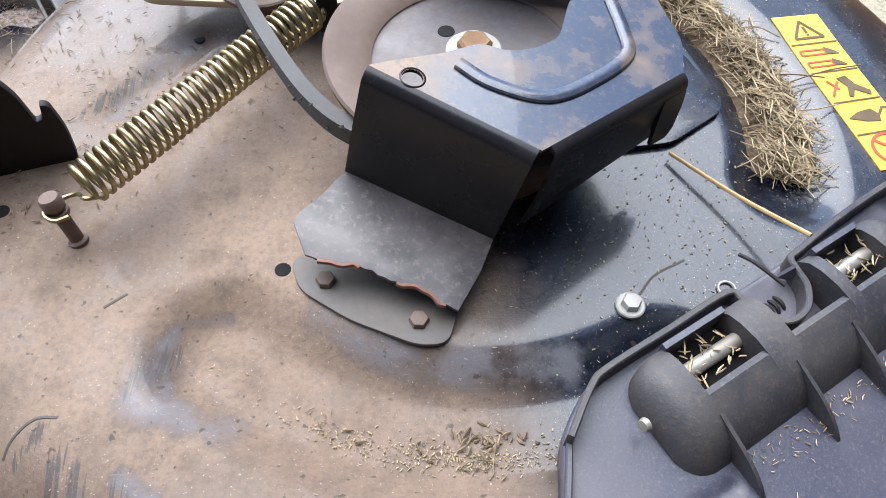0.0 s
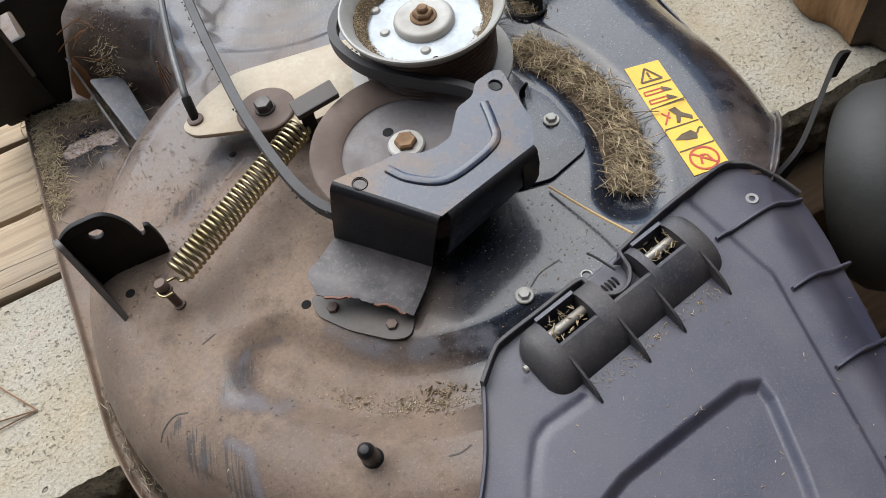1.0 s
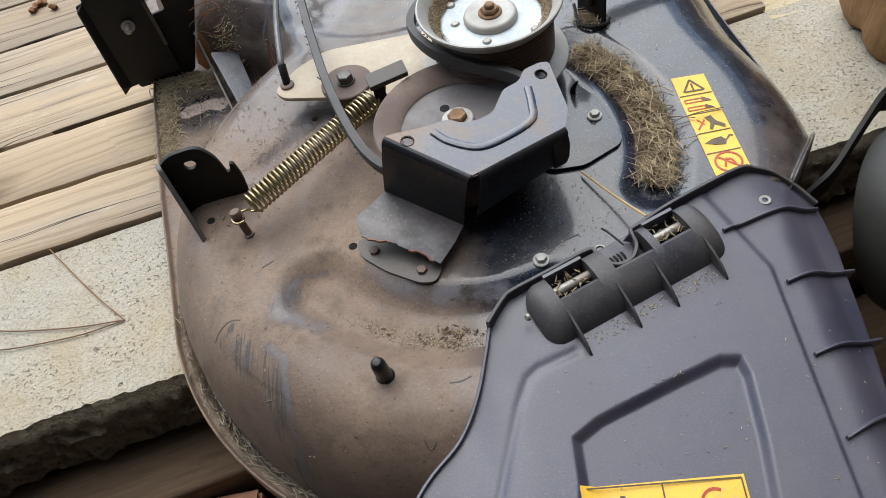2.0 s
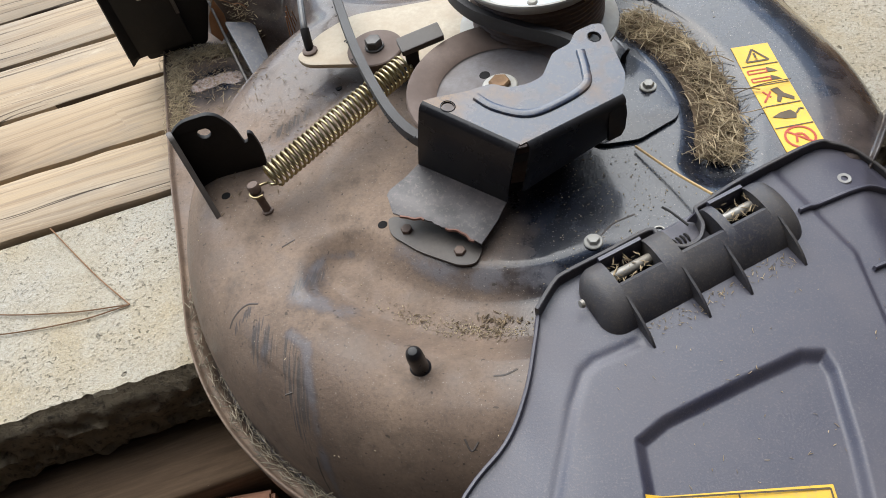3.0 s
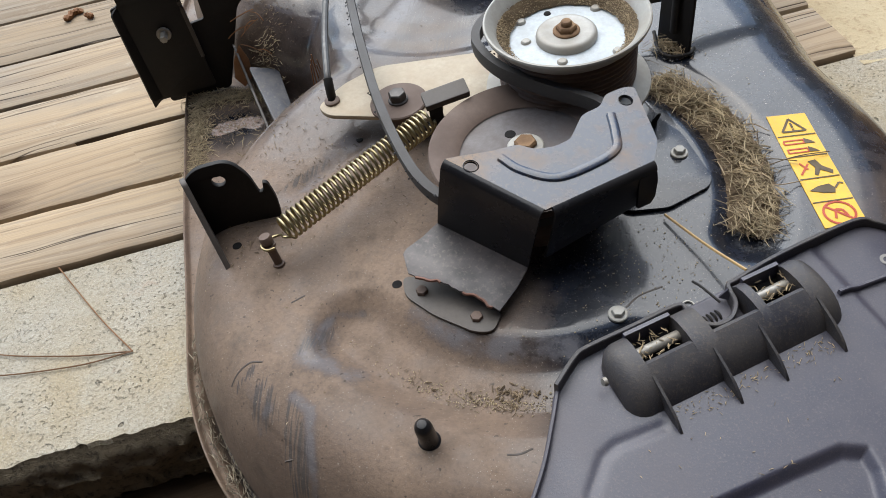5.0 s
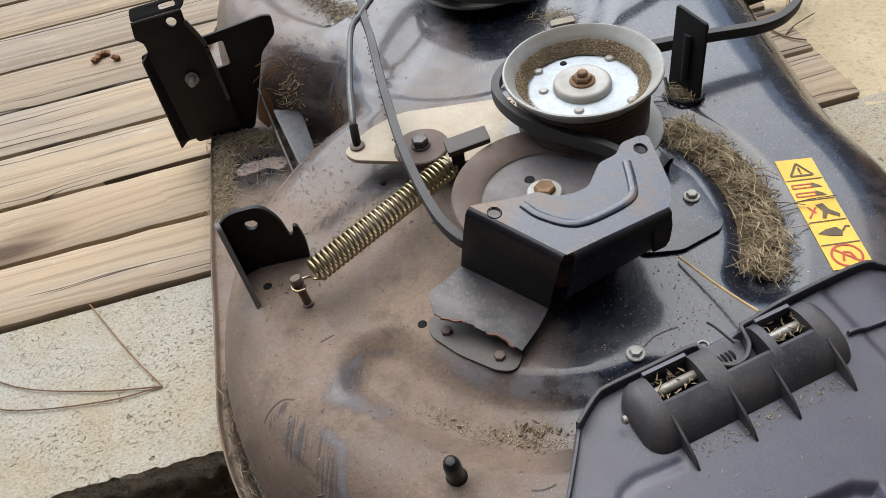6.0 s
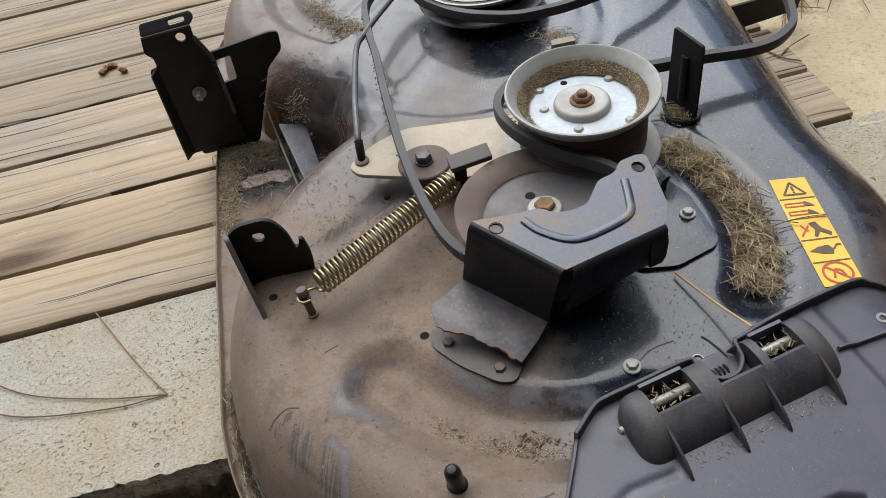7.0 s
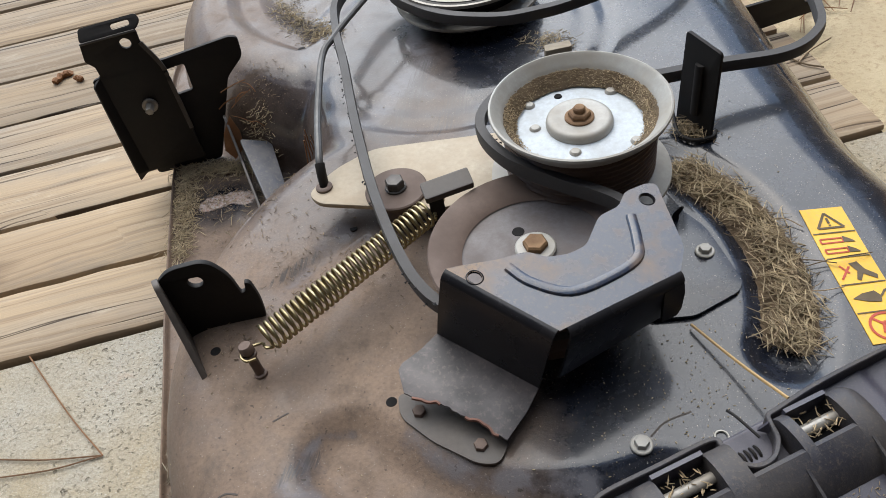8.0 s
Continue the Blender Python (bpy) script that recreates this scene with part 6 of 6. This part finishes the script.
    def foot(g):
        x, y = g.gauss(0.131, 0.007), g.gauss(0.4415, 0.005)
        return x, y, Z(x, y) + g.uniform(0.0005, 0.007), None

    v, f = blades(220, foot, (0.004, 0.015), (0.00018, 0.0004), rng, 0.5, 0.4)
    tagged(mesh_ob("guide_chaff", v, f, STRAW, smooth=False), "tuft of dry grass caught at the belt guide's foot", "grass", kind="stuff")

    def lumps(g):
        x, y = (g.gauss(0.035, 0.006), g.gauss(0.1165, 0.0022)) if g.random() < 0.7 else (g.uniform(-0.03, 0.05), g.gauss(0.114, 0.004))
        return x, y, Z(x, y) + 0.0008, None

    v, f = blades(46, lumps, (0.0015, 0.0055), (0.0004, 0.0009), rng, 0.3, 0.3)
    tagged(mesh_ob("bark_crumbs", v, f, STRAWDARK, smooth=False), "brown crumbs of bark lying in the trough", "crumbs", kind="stuff")

    def bits(g):
        x, y = g.uniform(-0.2, 0.2), g.uniform(0.02, 0.5)
        if g.random() < 0.55:
            x, y = g.gauss(0.115, 0.030), g.gauss(0.215, 0.035)
        return x, y, Z(x, y) + 0.0004, None

    v, f = blades(420, bits, (0.0005, 0.0018), (0.00014, 0.0004), rng, 0.1, 0.1)
    tagged(mesh_ob("crumbs", v, f, STALE, smooth=False), "pale crumbs of chaff on the dust", "grass", kind="stuff")
    stalk = smooth_path([(0.124, 0.252, Z(0.124, 0.252) + 0.004), (0.148, 0.222, Z(0.148, 0.222) + 0.0095), (0.169, 0.194, 0.139)], 5)
    tagged(part("straw_stalk", sweep(stalk, ring(0.0010, 6)), STALK), "single straight yellow straw lying on the deck", "straw")
    stems = bmesh.new()
    for pts in (((0.176, 0.352), (0.188, 0.348), (0.199, 0.340)), ((0.186, 0.316), (0.199, 0.311), (0.214, 0.308)), ((0.188, 0.306), (0.212, 0.309), (0.236, 0.318)), ((0.190, 0.290), (0.202, 0.285), (0.215, 0.288)), ((0.128, 0.405), (0.140, 0.402), (0.150, 0.393))):
        sweep(smooth_path([(x, y, Z(x, y) + 0.0025 + 0.003 * (k == 1)) for k, (x, y) in enumerate(pts)], 5), ring(0.0004, 5), stems)
    tagged(part("loose_stems", stems, STRAWDARK), "few thin dark stems reaching over the label", "stems", kind="stuff")
    # roots and a leaf by the hanger
    roots = bmesh.new()
    for _ in range(14):
        x, y, z = rng.gauss(-0.288, 0.014), rng.gauss(0.530, 0.008), rng.uniform(0.07, 0.115)
        a, L, e = rng.uniform(0, 6.28), rng.uniform(0.010, 0.035), rng.uniform(-0.010, 0.006)
        c = rng.uniform(-0.7, 0.7)
        p = [(x + L * t * math.cos(a + c * t), y + 0.4 * L * t * math.sin(a + c * t), z + e * t - 0.012 * t * t) for t in (0, 0.35, 0.7, 1.0)]
        sweep(smooth_path(p, 4), ring(rng.uniform(0.0003, 0.0007), 4), roots)
    tagged(part("dry_roots", roots, LEAF), "tangled dry roots caught behind the bracket", "roots", kind="stuff")
    leaf = plate([(0, 0), (0.010, 0.012), (0.008, 0.030), (0.0, 0.046), (-0.008, 0.028), (-0.009, 0.010)], (), 0.0006, Matrix.Translation((-0.300, 0.500, 0.040)) @ pose(0, 0, 0, 76, 10, 20))
    tagged(part("dead_leaf", leaf, LEAF), "curled brown dead leaf beside the bracket", "leaf")
    reeds = bmesh.new()
    for k in range(5):
        x = -0.205 + 0.004 * k
        sweep(smooth_path([(x, 0.460, 0.03), (x + 0.002, 0.461, 0.06), (x + 0.006 - 0.002 * k, 0.462, 0.095 + 0.006 * (k % 3))], 4), ring(0.0006, 4), reeds)
    tagged(part("grass_stems", reeds, LEAF), "few reddish dry stems in the notch", "stems", kind="stuff")
    # long pine needles on the concrete
    for pts in (((-0.309, 0.188), (-0.36, 0.222), (-0.45, 0.29)), ((-0.309, 0.188), (-0.37, 0.178), (-0.455, 0.176), (-0.54, 0.200)), ((-0.309, 0.188), (-0.36, 0.168), (-0.450, 0.152), (-0.54, 0.168))):
        ob = part("pine_needle", sweep(smooth_path([(x, y, 0.0022) for x, y in pts], 6), ring(0.0007, 5)), NEEDLE)
        tagged(ob, "long brown pine needle on the concrete", "pine needle", "needles on the concrete")

    def far(g):
        u, n = g.uniform(0.56, 1.8), 0.635 + 1.4 * g.random() ** 1.5
        q = along(u, n, 0.004)
        return q[0], q[1], q[2], None

    v, f = blades(4200, far, (0.03, 0.12), (0.0005, 0.0011), rng, 0.05, 0.4)
    tagged(mesh_ob("pine_straw", v, f, NEEDLE, smooth=False), "reddish pine straw on the sandy soil", "pine straw", kind="stuff")
    bm = bmesh.new()
    for pts in (((0.232, 0.735), (0.262, 0.700), (0.285, 0.690)), ((0.262, 0.700), (0.275, 0.720), (0.300, 0.745))):
        sweep(smooth_path([(x, y, 0.0080) for x, y in pts], 5), ring(0.0010, 5), bm)
    chip = bmesh.new()
    for pts, r in ((((-0.638, 0.685), (-0.636, 0.702), (-0.627, 0.708)), 0.0050), (((-0.611, 0.694), (-0.601, 0.692)), 0.0040)):
        line = [(x, y, 0.0105 + 0.0015 * math.sin(k * 1.9)) for k, (x, y) in enumerate(smooth_path(pts, 5))]
        sweep(line, [(-r, -0.004), (-0.5 * r, 0.0024), (0.3 * r, 0.0034), (r, 0.0014), (0.6 * r, -0.004)], chip)
    tagged(part("bark_chips", chip, LEAF), "small curled chips of brown bark on a board", "bark", kind="stuff")
    tagged(part("twigs", bm, STRAWDARK), "small brown twigs on the boards", "twigs", kind="stuff")


# ---- things beyond the deck ----
def build_surroundings():
    wheel = thing("gauge_wheel", "black rubber wheel on a bent steel arm, dusty", "wheel", (0.415, 0.292, 0.005))
    prof = [(0.030, -0.032), (0.060, -0.036), (0.078, -0.030), (0.087, -0.016), (0.089, 0.0), (0.087, 0.016), (0.078, 0.030), (0.060, 0.036), (0.030, 0.032)]
    part("tyre", lathe(prof, 64, pose(0, 0, 0, 62, 0, 62)), TYRE, wheel, "scuffed black tyre")
    part("rim", lathe([(0, -0.026), (0.028, -0.026), (0.032, -0.032), (0.032, 0.032), (0.028, 0.026), (0, 0.026)], 40, pose(0, 0, 0, 62, 0, 62)), TYRE, wheel, "black plastic rim")
    arm = sweep(smooth_path([(-0.105, -0.005, 0.035), (-0.085, 0.012, 0.045), (-0.062, 0.045, 0.055), (-0.035, 0.085, 0.058), (-0.020, 0.098, 0.050)], 6), [(-0.002, -0.012), (0.002, -0.012), (0.002, 0.012), (-0.002, 0.012)])
    part("arm", arm, BRACKET, wheel, "bent steel arm")
    # split log on the concrete
    log = thing("split_log", "rough orange-brown split log standing on the concrete", "log", (0.505, 0.545, 0))
    verts, faces, n, hs = [], [], 40, 14
    for k in range(hs + 1):
        z = 0.26 * k / hs
        for i in range(n):
            a = 2 * math.pi * i / n
            r = 0.110 + 0.026 * noise.noise((math.cos(a) * 2.5, math.sin(a) * 2.5, z * 2)) + 0.012 * noise.noise((math.cos(a) * 11, math.sin(a) * 11, z * 6))
            if k == 0:
                r -= 0.008 + 0.006 * noise.noise((a * 6, 1, 0))
            verts.append((r * math.cos(a), r * math.sin(a), z + (0.010 * abs(noise.noise((a * 4, 2, 0))) if k == 0 else 0)))
    faces = [(k * n + i, k * n + (i + 1) % n, (k + 1) * n + (i + 1) % n, (k + 1) * n + i) for k in range(hs) for i in range(n)]
    wood = [f for f in faces if 13 <= f[0] % n <= 25]
    bark = [f for f in faces if not 13 <= f[0] % n <= 25]
    mesh_ob("split_face", verts, wood, LOGWOOD, log, "orange-brown split face")
    mesh_ob("bark", verts, bark, BARK, log, "dark bark")
    mesh_ob("log_end", verts[-n:], [tuple(range(n))], LOGWOOD, log, "sawn end", smooth=False)
    # steel offcut on the boards beyond the deck
    br = plate(rounded([(0, 0), (0.115, 0.010), (0.118, 0.040), (0.004, 0.036)], 0.004), [circle(0.100, 0.028, 0.004, 12)], 0.004, upright((0.185, 0.742, 0.007), (0.285, 0.785, 0)), bevel=0.0006)
    tagged(part("steel_offcut", br, BRACKET), "dark flat steel bracket standing on the boards", "bracket")


build_ground()
build_slab()
build_timbers()
build_light_blockers()
mower = build_deck()
build_cover()
build_arm(build_pulleys(), mower)
build_spring()
build_belt()
build_chute()
build_litter()
build_surroundings()
build_boards()
